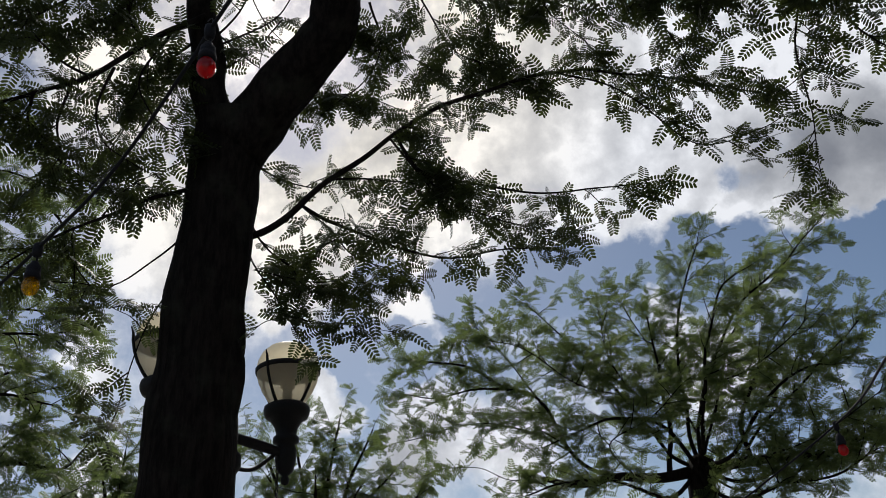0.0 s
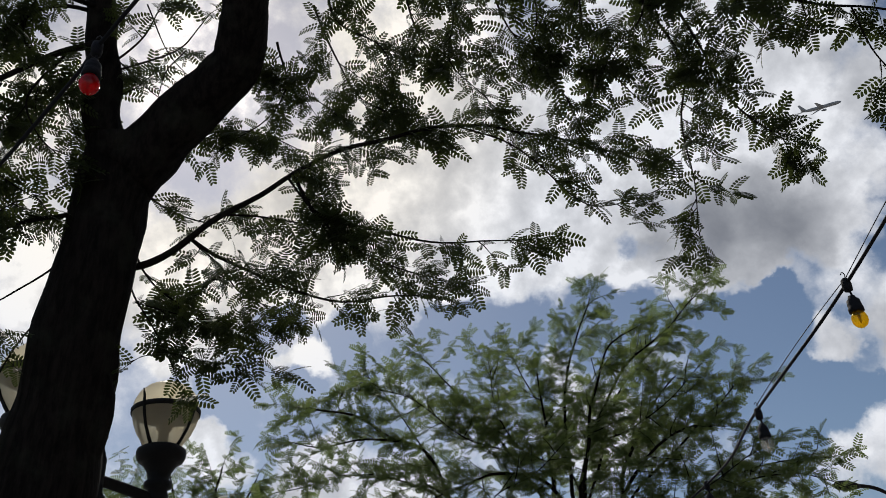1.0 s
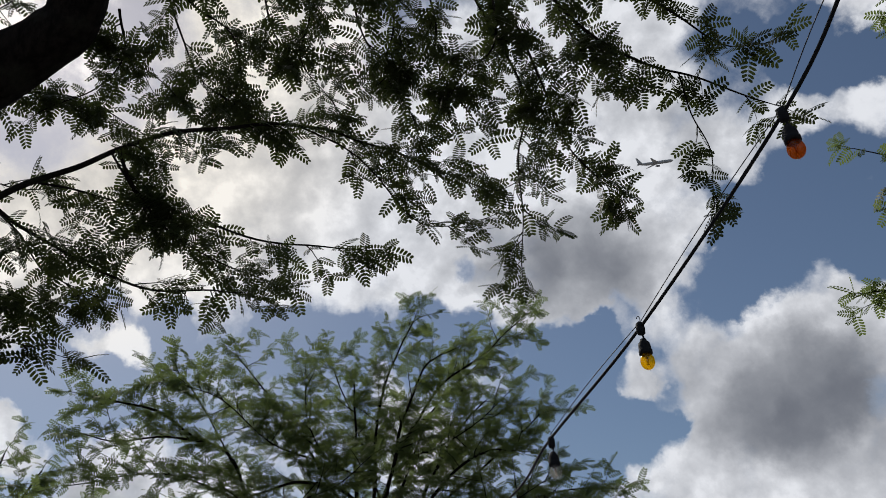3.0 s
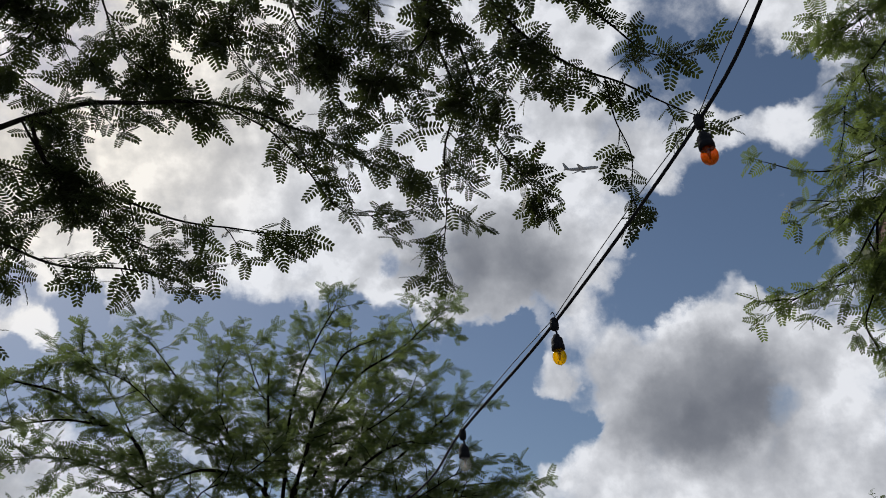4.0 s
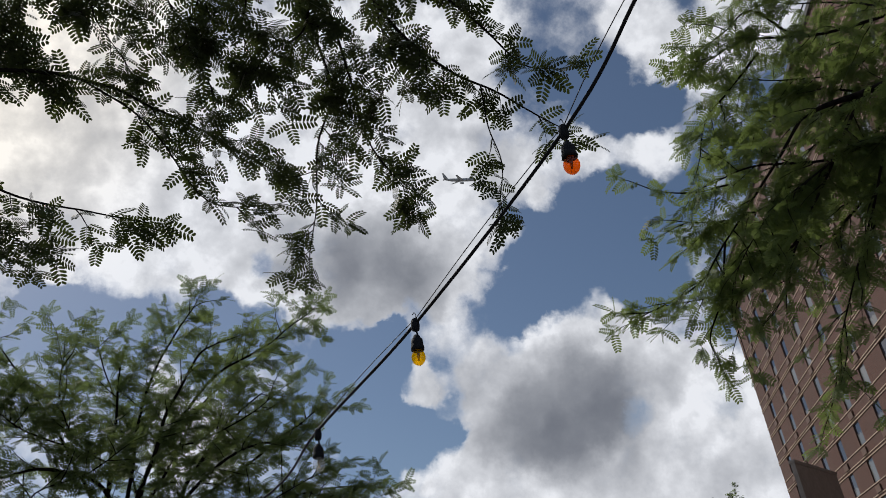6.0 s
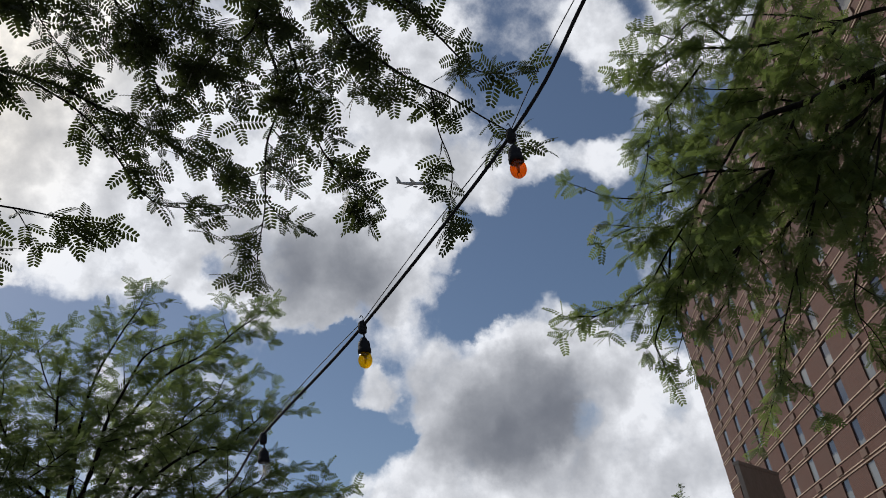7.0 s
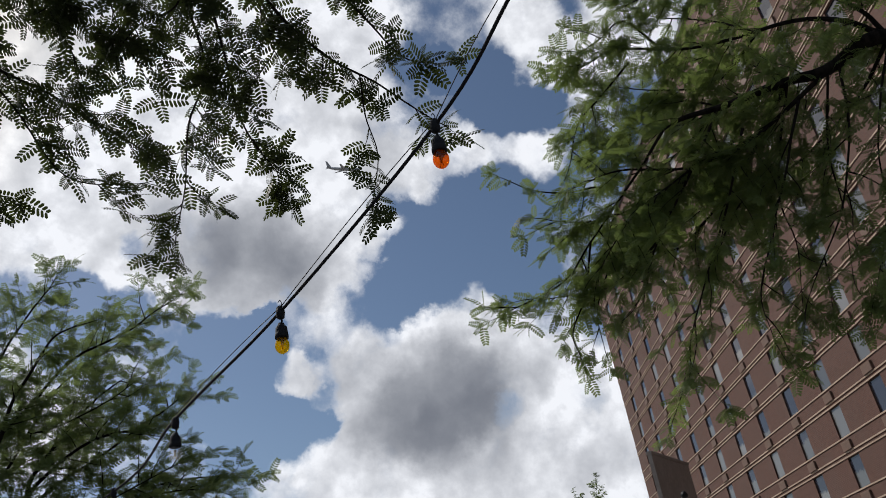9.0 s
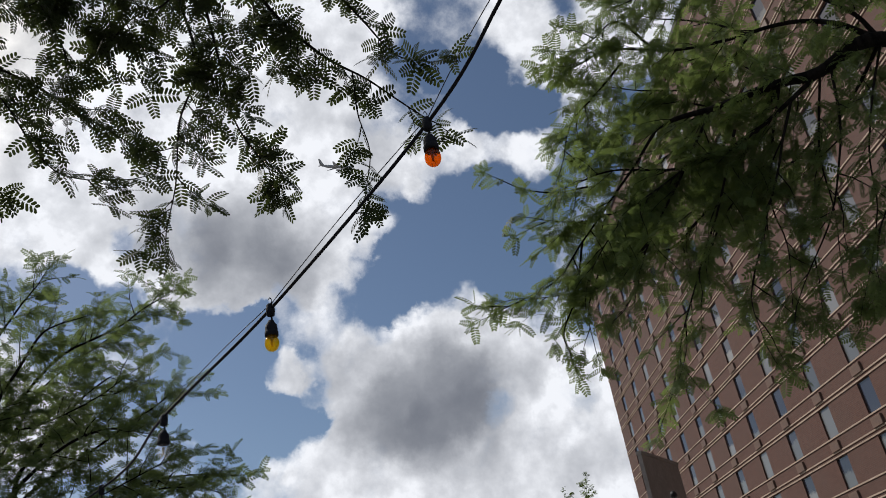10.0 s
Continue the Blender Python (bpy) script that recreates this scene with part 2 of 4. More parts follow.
BARK = bark_material()
# near copy of the leaf is darkened: its backlit shade sits in the colour
LEAF_NEAR = leaf_material("locust_leaf_silhouette", (0.012, 0.019, 0.007), (0.030, 0.042, 0.013), (0.055, 0.072, 0.018), 0.32)
LEAF_MID = leaf_material("locust_leaf_light", (0.038, 0.062, 0.024), (0.092, 0.128, 0.052), (0.15, 0.20, 0.062), 0.5)
LEAF_DEEP = leaf_material("locust_leaf_deep", (0.046, 0.070, 0.025), (0.102, 0.135, 0.047), (0.150, 0.200, 0.053), 0.5)
IRON = plain("black_iron", (0.004, 0.004, 0.0045), (0.011, 0.011, 0.012), 30.0, 0.6)
RUBBER = plain("black_rubber", (0.004, 0.0045, 0.007), (0.009, 0.0095, 0.014), 60.0, 0.75)
STEEL_WIRE = plain("steel_wire", (0.03, 0.03, 0.033), (0.07, 0.07, 0.075), 80.0, 0.6, 0.4)
BRASS = plain("lamp_metal", (0.25, 0.2, 0.12), (0.45, 0.38, 0.25), 90.0, 0.35, 0.9)
GLOBE = globe_material()
YELLOW = tinted_glass("yellow_glass", (0.95, 0.66, 0.02), 0.82)
ORANGE = tinted_glass("orange_glass", (0.92, 0.32, 0.02), 0.82)
RED = tinted_glass("red_glass", (0.62, 0.008, 0.018), 0.45)
CLEAR = tinted_glass("clear_glass", (0.92, 0.93, 0.95), 0.9)
BRICK = brick_material()
STONE = plain("pale_stone", (0.28, 0.205, 0.155), (0.40, 0.305, 0.24), 0.6, 0.8)
SLEEVE = plain("brown_enamel", (0.105, 0.064, 0.047), (0.14, 0.088, 0.066), 2.0, 0.6)
FRAME = plain("bronze_frame", (0.07, 0.05, 0.042), (0.10, 0.076, 0.062), 5.0, 0.5, 0.3)
PANEL = plain("taupe_panel", (0.19, 0.16, 0.14), (0.26, 0.225, 0.20), 0.8, 0.7)
PANE = pane_material()
PAVING = plain("paving", (0.13, 0.125, 0.12), (0.22, 0.21, 0.20), 0.7, 0.9, 0.0, 0.004, 14.0)
ROOF = plain("roofing", (0.06, 0.06, 0.06), (0.12, 0.12, 0.12), 1.0, 0.9)
PLANE_SKIN = plain("aircraft_paint", (0.30, 0.31, 0.33), (0.42, 0.43, 0.45), 0.4, 0.45)


# ---- building blocks ----
class Shape:
    """Collects vertices and faces for one mesh."""

    def __init__(self):
        self.v, self.f = [], []

    def tube(self, pts, radii, sides=8, capped=True, lumps=0.0, seed=0):
        pts = [Vector(p) for p in pts]
        start = len(self.v)
        side = None
        for i, p in enumerate(pts):
            ahead = (pts[min(i + 1, len(pts) - 1)] - pts[max(i - 1, 0)]).normalized()
            if side is None:
                side = ahead.orthogonal().normalized()
            side = (side - ahead * side.dot(ahead)).normalized()
            up = ahead.cross(side)
            for k in range(sides):
                a = 2 * math.pi * k / sides
                r = radii[i]
                if lumps:
                    r *= 1 + lumps * noise.noise(Vector((math.cos(a) * 1.5, math.sin(a) * 1.5, i * 0.35 + seed * 7.3)))
                self.v.append(p + (side * math.cos(a) + up * math.sin(a)) * r)
        for i in range(len(pts) - 1):
            for k in range(sides):
                a, b = start + i * sides + k, start + i * sides + (k + 1) % sides
                self.f.append((a, b, b + sides, a + sides))
        if capped:
            self.f.append(tuple(range(start + sides - 1, start - 1, -1)))
            end = len(self.v) - sides
            self.f.append(tuple(range(end, end + sides)))
        return self

    def lathe(self, profile, at=(0, 0, 0), sides=20, squash=None):
        """Turns (radius, height) pairs about the upright axis."""
        start = len(self.v)
        for r, h in profile:
            for k in range(sides):
                a = 2 * math.pi * k / sides
                self.v.append(Vector((at[0] + r * math.cos(a), at[1] + r * math.sin(a), at[2] + h)))
        for i in range(len(profile) - 1):
            for k in range(sides):
                a, b = start + i * sides + k, start + i * sides + (k + 1) % sides
                self.f.append((a, b, b + sides, a + sides))
        self.f.append(tuple(range(start + sides - 1, start - 1, -1)))
        end = len(self.v) - sides
        self.f.append(tuple(range(end, end + sides)))
        return self

    def box(self, lo, hi):
        s = len(self.v)
        for x in (lo[0], hi[0]):
            for y in (lo[1], hi[1]):
                for z in (lo[2], hi[2]):
                    self.v.append(Vector((x, y, z)))
        for q in ((0, 1, 3, 2), (4, 6, 7, 5), (0, 4, 5, 1), (2, 3, 7, 6), (0, 2, 6, 4), (1, 5, 7, 3)):
            self.f.append(tuple(s + i for i in q))
        return self

    def mesh(self, name, mat, smooth=True):
        me = bpy.data.meshes.new(name)
        me.from_pydata([tuple(v) for v in self.v], [], self.f)
        me.materials.append(mat)
        if smooth:
            me.shade_smooth()
        me.update()
        return me


def part(name, shape, mat, parent, label="", smooth=True):
    ob = new(name, shape.mesh(name, mat, smooth) if isinstance(shape, Shape) else shape)
    ob.parent = parent
    if label:
        ob["label"] = label
    return ob


def curve_through(pts, per=5):
    """A smooth line through the given points."""
    p = [Vector(q) for q in pts]
    p = [p[0] * 2 - p[1], *p, p[-1] * 2 - p[-2]]
    out = []
    for i in range(1, len(p) - 2):
        for k in range(per):
            t = k / per
            a, b, c, d = p[i - 1], p[i], p[i + 1], p[i + 2]
            out.append(0.5 * (2 * b + (c - a) * t + (2 * a - 5 * b + 4 * c - d) * t * t + (3 * b - a - 3 * c + d) * t ** 3))
    out.append(p[-2])
    return out


# ---- trees ----
def leaf_template(pairs, slim):
    """A feathered leaf of unit length along x: oblong leaflets in pairs beside a thin stalk."""
    v, f = [], []
    step = 0.82 / (pairs - 1)
    for i in range(pairs):
        x = 0.14 + step * i
        size = 0.285 * (0.62 + 0.46 * math.sin(math.pi * (i + 1.0) / (pairs + 0.6)))
        w = step * slim
        a = radians(80 - 26 * i / pairs)
        for s in (-1, 1):
            dx, dy = math.cos(a), math.sin(a) * s
            n = len(v)
            v.append((x, 0.006 * s, 0))
            for along, wide in ((0.22, 0.85), (0.80, 0.95), (1.0, 0.0), (0.80, -0.95), (0.22, -0.85)):
                v.append((x + dx * size * along - dy * s * w * wide, dy * size * along + dx * s * w * wide, -0.035 * along))
            f += [(n, n + 1, n + 4, n + 5), (n + 1, n + 2, n + 3, n + 4)] if s > 0 else [(n + 5, n + 4, n + 1, n), (n + 4, n + 3, n + 2, n + 1)]
    n = len(v)
    v += [(0, -0.008, 0), (0, 0.008, 0), (0.98, 0.004, 0), (0.98, -0.004, 0)]
    f.append((n, n + 3, n + 2, n + 1))
    return np.array(v, float), np.array(f, int)


def leaf_mesh(name, leaves, mat, pairs, slim):
    """One mesh of many leaves: rows of place, way, face and length."""
    tv, tf = leaf_template(pairs, slim)
    a = np.array(leaves, float).reshape(-1, 10)
    o, d, n, s = a[:, 0:3], a[:, 3:6], a[:, 6:9], a[:, 9]
    d = d / np.linalg.norm(d, axis=1)[:, None]
    n = n - (n * d).sum(1)[:, None] * d
    n /= np.linalg.norm(n, axis=1)[:, None] + 1e-9
    w = np.cross(n, d)
    bend = tv[:, 2][None, :] - 0.22 * (tv[:, 0] ** 2)[None, :] * np.linspace(0.3, 1.4, len(a))[np.random.RandomState(5).permutation(len(a))][:, None]
    v = o[:, None] + s[:, None, None] * (tv[None, :, :1] * d[:, None] + tv[None, :, 1:2] * w[:, None] + bend[..., None] * n[:, None])
    f = (tf[None] + (np.arange(len(a)) * len(tv))[:, None, None]).reshape(-1)
    me = bpy.data.meshes.new(name)
    me.vertices.add(v.size // 3)
    me.vertices.foreach_set("co", v.reshape(-1))
    me.loops.add(len(f))
    me.loops.foreach_set("vertex_index", f)
    me.polygons.add(len(f) // 4)
    me.polygons.foreach_set("loop_start", np.arange(0, len(f), 4))
    me.polygons.foreach_set("loop_total", np.full(len(f) // 4, 4))
    me.update(calc_edges=True)
    me.materials.append(mat)
    return me


class Tree:
    def __init__(self, base, label, seed, leaf_mat, leaf_len, pairs, twig_len, group="", gap=0.42, lift=0.0, fan=0.95, thin=1.0, clump=0.35, slim=0.40):
        self.thing = tagged(new("locust_tree"), label, "tree", group)
        self.thing.location = base
        self.base, self.rng = Vector(base), np.random.RandomState(seed)
        self.leaf_mat, self.leaf_len, self.pairs, self.twig_len = leaf_mat, leaf_len, pairs, twig_len
        self.leaves, self.twigs, self.seed, self.gap, self.lift = [], Shape(), seed, gap, lift
        self.fan, self.thin, self.clump, self.slim = fan, thin, clump, slim

    def limb(self, pts, r0, r1, leafy=(0.3, 1.0), every=0.1, name="limb", sides=7, droop=0.25, spread=1.0, twig=None, flat=0.5):
        """A limb through the given places; twigs with leaves stand along its leafy stretch."""
        line = curve_through(pts, 6)
        n = len(line)
        wob = 0.10 * min(r0 * 3, 0.06) / 0.06
        line = [p + Vector(noise.noise_vector(p * 3.1)) * wob * 0.35 * min(1, i / 3) for i, p in enumerate(line)]
        radii = [r0 + (r1 - r0) * (i / (n - 1)) ** 0.8 for i in range(n)]
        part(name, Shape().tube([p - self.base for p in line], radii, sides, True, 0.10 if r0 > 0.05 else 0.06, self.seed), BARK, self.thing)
        if leafy:
            self.sprout(line, leafy, every, twig or self.twig_len, droop, spread, flat)

    def sprout(self, line, leafy, every, length, droop, spread, flat):
        rng = self.rng
        steps = [0.0]
        for a, b in zip(line, line[1:]):
            steps.append(steps[-1] + (b - a).length)
        at = steps[-1] * leafy[0]
        while at < steps[-1] * leafy[1]:
            i = max(k for k in range(len(steps)) if steps[k] <= at)
            i = min(i, len(line) - 2)
            p = line[i].lerp(line[i + 1], (at - steps[i]) / max(1e-6, steps[i + 1] - steps[i]))
            along = (line[i + 1] - line[i]).normalized()
            out = Vector(rng.normal(size=3))
            out = (out - along * out.dot(along)).normalized()
            out.z *= flat
            way = (along * rng.uniform(0.2, 0.9) + out * spread * rng.uniform(0.5, 1.1) + Vector((0, 0, -droop * rng.uniform(0, 1.6)))).normalized()
            self.twig(p, way, length * rng.uniform(0.45, 1.15), droop)
            at += every * self.thin * rng.uniform(0.5, 1.6) / max(0.4, 1 + self.clump * noise.noise(p * 2.4 + Vector((self.seed, 0, 0))))
        self.twig(line[-1], (line[-1] - line[-2]).normalized(), length * 0.7, droop)

    def twig(self, start, way, length, droop=0.2, bare=0.12):
        rng = self.rng
        pts, d = [start], way.copy()
        n = 5
        for i in range(n):
            d = (d + Vector(rng.normal(size=3)) * 0.13 + Vector((0, 0, -droop * 0.16))).normalized()
            pts.append(pts[-1] + d * (length / n))
        r = 0.0022 + 0.006 * length
        self.twigs.tube([p - self.base for p in pts], [r * (1 - 0.75 * i / n) for i in range(n + 1)], 4, False)
        at = length * bare
        while at <= length:
            k = min(int(at / length * n), n - 1)
            p = pts[k].lerp(pts[k + 1], at / length * n - k)
            d = (pts[k + 1] - pts[k]).normalized()
            self.rosette(p, d, 2 + int(rng.randint(0, 2)), 1.0)
            at += self.leaf_len * self.gap * rng.uniform(0.6, 1.5)
        self.rosette(pts[-1], d, 3 + int(rng.randint(0, 2)), 1.1)

    def rosette(self, p, d, count, size):
        """Leaves that fan out from one bud."""
        rng = self.rng
        up = (Vector((0, 0, 1)) + Vector(rng.normal(size=3)) * 0.50).normalized()
        ahead = (d - up * d.dot(up) + Vector((1e-4, 0, 0))).normalized()
        across = up.cross(ahead)
        turn = rng.uniform(-0.5, 0.5)
        for i in range(count):
            a = turn + (i - (count - 1) / 2) * self.fan * rng.uniform(0.8, 1.2)
            way = ahead * math.cos(a) + across * math.sin(a) + Vector((0, 0, rng.uniform(-0.40, 0.22) + self.lift))
            face = (up + Vector(rng.normal(size=3)) * 0.32).normalized()
            self.leaves.append((*(p - self.base), *way.normalized(), *face, self.leaf_len * size * rng.uniform(0.6, 1.15)))

    def done(self):
        if self.twigs.v:
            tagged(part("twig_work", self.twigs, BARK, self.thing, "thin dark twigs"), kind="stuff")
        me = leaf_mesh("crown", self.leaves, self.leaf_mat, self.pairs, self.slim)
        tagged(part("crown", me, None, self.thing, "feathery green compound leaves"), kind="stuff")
        return self.thing


# the tree beside the lamp post, forked above head height
def near_tree():
    foot = Vector((-1.07, 3.17, 2.33))
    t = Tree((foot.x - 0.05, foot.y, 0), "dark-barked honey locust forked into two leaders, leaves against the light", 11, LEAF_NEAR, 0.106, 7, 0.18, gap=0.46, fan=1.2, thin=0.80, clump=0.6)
    b = t.base
    t.limb([(b.x + 0.0, b.y, -0.05), (b.x + 0.01, b.y, 0.7), (b.x + 0.02, b.y, 1.5), (-1.07, 3.16, 2.35), (-1.07, 3.14, 2.73), (-1.05, 3.13, 3.08), (-1.02, 3.11, 3.53), (-1.00, 3.07, 3.88), (-0.97, 3.02, 4.09)], 0.215, 0.153, None, name="trunk", sides=18)
    t.limb([(-0.99, 3.05, 3.92), (-1.05, 2.99, 4.17), (-1.08, 2.91, 4.43), (-1.11, 2.82, 4.72), (-1.18, 2.73, 5.11), (-1.31, 2.60, 5.67)], 0.10, 0.055, (0.55, 1.0), 0.14, sides=12)
    t.limb([(-0.95, 3.06, 3.90), (-0.80, 3.03, 4.12), (-0.62, 2.97, 4.28), (-0.47, 2.90, 4.46), (-0.41, 2.80, 4.63), (-0.36, 2.65, 4.84), (-0.09, 2.45, 5.13)], 0.155, 0.10, (0.8, 1.0), 0.14, sides=14)
    # overhead limb, towards the string of bulbs
    t.limb([(-0.36, 2.67, 4.83), (0.10, 2.42, 4.88), (0.65, 2.24, 4.84), (1.26, 2.07, 4.67), (1.81, 1.93, 4.37)], 0.0544, 0.0175, (0.1, 1.0), 0.10)
    # low side limb
    t.limb([(-0.92, 3.17, 3.48), (-0.79, 3.22, 3.56), (-0.58, 3.21, 3.73), (-0.39, 3.20, 3.88), (-0.19, 3.18, 4.02), (0.10, 3.10, 4.13), (0.38, 3.05, 4.16), (0.71, 2.97, 4.18), (0.96, 3.01, 4.15), (1.22, 3.04, 4.10), (1.54, 3.09, 4.04)], 0.0195, 0.0035, (0.33, 1.0), 0.085)
    t.limb([(-0.65, 3.22, 3.66), (-0.43, 3.29, 3.55), (-0.22, 3.31, 3.45), (0.04, 3.33, 3.39), (0.28, 3.29, 3.38), (0.46, 3.28, 3.37)], 0.0095, 0.0028, (0.08, 1.0), 0.085)
    t.limb([(-0.19, 3.19, 4.01), (-0.09, 3.25, 3.84), (0.15, 3.25, 3.75), (0.46, 3.23, 3.64), (0.73, 3.20, 3.62), (0.93, 3.15, 3.61)], 0.0095, 0.0028, (0.05, 1.0), 0.11)
    t.limb([(-0.09, 3.25, 3.84), (0.06, 3.29, 3.69), (0.27, 3.31, 3.56), (0.53, 3.32, 3.48)], 0.0068, 0.0021, (0.0, 1.0), 0.085)
    t.limb([(0.61, 3.00, 4.17), (0.81, 3.00, 4.10), (0.98, 3.04, 3.99), (1.18, 3.11, 3.81), (1.33, 3.11, 3.77), (1.53, 3.02, 3.78)], 0.0054, 0.0021, (0.25, 1.0), 0.12)
    # filling the low side limb
    t.limb([(-0.55, 3.29, 3.85), (-0.36, 3.32, 3.86), (-0.11, 3.36, 3.83), (0.13, 3.39, 3.8)], 0.0070, 0.0021, (0.3, 1.0), 0.14)
    t.limb([(-0.68, 3.34, 3.74), (-0.56, 3.42, 3.65), (-0.45, 3.51, 3.53), (-0.25, 3.57, 3.46)], 0.0060, 0.0021, (0.1, 1.0), 0.12)
    t.limb([(-0.93, 3.32, 3.66), (-0.83, 3.42, 3.53), (-0.69, 3.51, 3.45), (-0.53, 3.56, 3.42)], 0.0060, 0.0021, (0.2, 1.0), 0.08)
    # hanging branches from the overhead limb
    t.limb([(1.11, 2.16, 4.72), (1.37, 2.40, 4.51), (1.64, 2.61, 4.27), (1.68, 2.84, 4.08), (1.75, 3.01, 3.82), (1.77, 3.13, 3.63)], 0.0095, 0.0021, (0.2, 1.0), 0.10)
    t.limb([(1.16, 2.15, 4.71), (1.50, 2.36, 4.48), (1.71, 2.54, 4.29), (1.86, 2.70, 4.12), (2.04, 2.77, 3.98), (2.19, 2.81, 3.89)], 0.0095, 0.0021, (0.2, 1.0), 0.095)
    t.limb([(1.38, 2.07, 4.62), (1.79, 2.20, 4.31), (2.02, 2.18, 4.17), (2.21, 2.09, 4.03), (2.37, 2.00, 3.88), (2.46, 1.96, 3.82)], 0.0102, 0.0021, (0.1, 1.0), 0.13, twig=0.17)
    t.limb([(2.15, 2.11, 4.07), (2.20, 2.16, 3.88), (2.27, 2.19, 3.71), (2.28, 2.26, 3.53)], 0.0041, 0.0021, (0.45, 1.0), 0.14, twig=0.16)
    t.limb([(0.66, 2.26, 4.83), (0.75, 2.52, 4.61), (0.88, 2.67, 4.45), (1.08, 2.72, 4.34)], 0.0082, 0.0021, (0.15, 1.0), 0.075)
    t.limb([(0.31, 2.37, 4.85), (0.36, 2.62, 4.66), (0.46, 2.78, 4.50), (0.68, 2.82, 4.42)], 0.0082, 0.0021, (0.15, 1.0), 0.085)
    t.limb([(0.90, 2.18, 4.77), (1.13, 2.44, 4.51), (1.19, 2.60, 4.35), (1.39, 2.71, 4.15)], 0.0068, 0.0021, (0.15, 1.0), 0.09)
    t.limb([(1.70, 1.95, 4.41), (2.03, 1.92, 4.22), (2.21, 1.88, 4.03), (2.31, 1.77, 3.95)], 0.0068, 0.0021, (0.0, 1.0), 0.14, twig=0.14)
    t.limb([(-0.02, 2.53, 4.80), (0.02, 2.74, 4.62), (0.24, 2.84, 4.53), (0.31, 2.97, 4.40)], 0.0082, 0.0021, (0.2, 1.0), 0.10)
    t.limb([(0.41, 2.37, 4.84), (0.58, 2.64, 4.61), (0.57, 2.82, 4.44), (0.75, 2.93, 4.30)], 0.007, 0.002, (0.2, 1.0), 0.08)
    t.limb([(0.81, 2.24, 4.81), (0.97, 2.55, 4.53), (0.97, 2.73, 4.37), (1.12, 2.83, 4.22)], 0.007, 0.002, (0.2, 1.0), 0.08)
    t.limb([(-0.09, 2.76, 4.74), (0.00, 2.93, 4.59), (0.12, 3.08, 4.44), (0.32, 3.14, 4.36)], 0.007, 0.002, (0.1, 1.0), 0.08)
    t.limb([(-0.28, 2.95, 4.68), (-0.24, 3.11, 4.53), (-0.34, 3.22, 4.40), (-0.55, 3.29, 4.28)], 0.007, 0.002, (0.1, 1.0), 0.08)
    t.limb([(1.27, 2.11, 4.64), (1.41, 2.40, 4.36), (1.30, 2.55, 4.27), (1.26, 2.71, 4.21)], 0.007, 0.002, (0.2, 1.0), 0.09)
    t.limb([(1.51, 2.07, 4.56), (1.75, 2.27, 4.35), (1.86, 2.36, 4.28), (1.84, 2.49, 4.18)], 0.006, 0.002, (0.2, 1.0), 0.1)
    t.limb([(-0.22, 3.18, 3.99), (-0.09, 3.28, 3.83), (-0.00, 3.33, 3.71), (-0.07, 3.39, 3.62)], 0.006, 0.002, (0.1, 1.0), 0.075)
    t.limb([(-1.07, 2.98, 4.28), (-0.95, 3.00, 4.39), (-0.90, 3.01, 4.47)], 0.006, 0.002, (0.3, 1.0), 0.1, twig=0.2)
    t.limb([(-1.02, 2.89, 4.48), (-0.90, 3.04, 4.43), (-0.79, 3.16, 4.41)], 0.004, 0.002, None)
    t.limb([(-0.72, 2.94, 4.59), (-0.81, 2.99, 4.51), (-0.86, 3.09, 4.39)], 0.004, 0.002, None)
    # behind the fork
    t.limb([(-0.84, 3.18, 4.21), (-0.61, 3.33, 4.41), (-0.38, 3.43, 4.48), (-0.15, 3.59, 4.47)], 0.0082, 0.0021, (0.2, 1.0), 0.10)
    t.limb([(-0.47, 2.99, 4.52), (-0.34, 3.13, 4.53), (-0.17, 3.22, 4.59), (-0.00, 3.37, 4.59)], 0.0082, 0.0021, (0.1, 1.0), 0.10)
    t.limb([(-0.89, 3.16, 3.89), (-0.79, 3.40, 3.94), (-0.64, 3.53, 3.97), (-0.47, 3.62, 4.06)], 0.0061, 0.0021, (0.1, 1.0), 0.11)
    # small branches towards the lamp
    t.limb([(-0.90, 3.19, 3.46), (-0.86, 3.20, 3.35), (-0.78, 3.23, 3.23), (-0.70, 3.26, 3.09)], 0.0048, 0.0028, (0.92, 1.0), 0.1, twig=0.3)
    t.limb([(-0.73, 3.24, 3.11), (-0.58, 3.26, 3.07), (-0.43, 3.27, 3.05), (-0.27, 3.30, 3.02)], 0.0027, 0.0014, (0.0, 1.0), 0.12, twig=0.12)
    t.limb([(-0.72, 3.25, 3.10), (-0.80, 3.21, 3.07), (-0.87, 3.20, 3.01)], 0.0027, 0.0014, (0.0, 1.0), 0.12, twig=0.12)
    t.limb([(-0.86, 3.21, 3.33), (-0.74, 3.25, 3.31), (-0.59, 3.30, 3.29), (-0.39, 3.33, 3.29)], 0.0034, 0.0014, (0.0, 1.0), 0.10, twig=0.2)
    t.limb([(-0.48, 3.26, 3.50), (-0.59, 3.26, 3.42), (-0.65, 3.31, 3.30)], 0.0034, 0.0014, (0.2, 1.0), 0.1, twig=0.2)
    t.limb([(-0.96, 3.09, 2.98), (-0.93, 3.11, 2.86), (-0.92, 3.13, 2.74), (-0.94, 3.15, 2.61)], 0.055, 0.05, None, name="burl", sides=10)
    # the other side of the trunk
    t.limb([(-1.11, 2.82, 4.72), (-1.30, 2.74, 4.65), (-1.50, 2.74, 4.49), (-1.67, 2.69, 4.36), (-1.86, 2.64, 4.29)], 0.012, 0.003, (0.15, 1.0), 0.08)
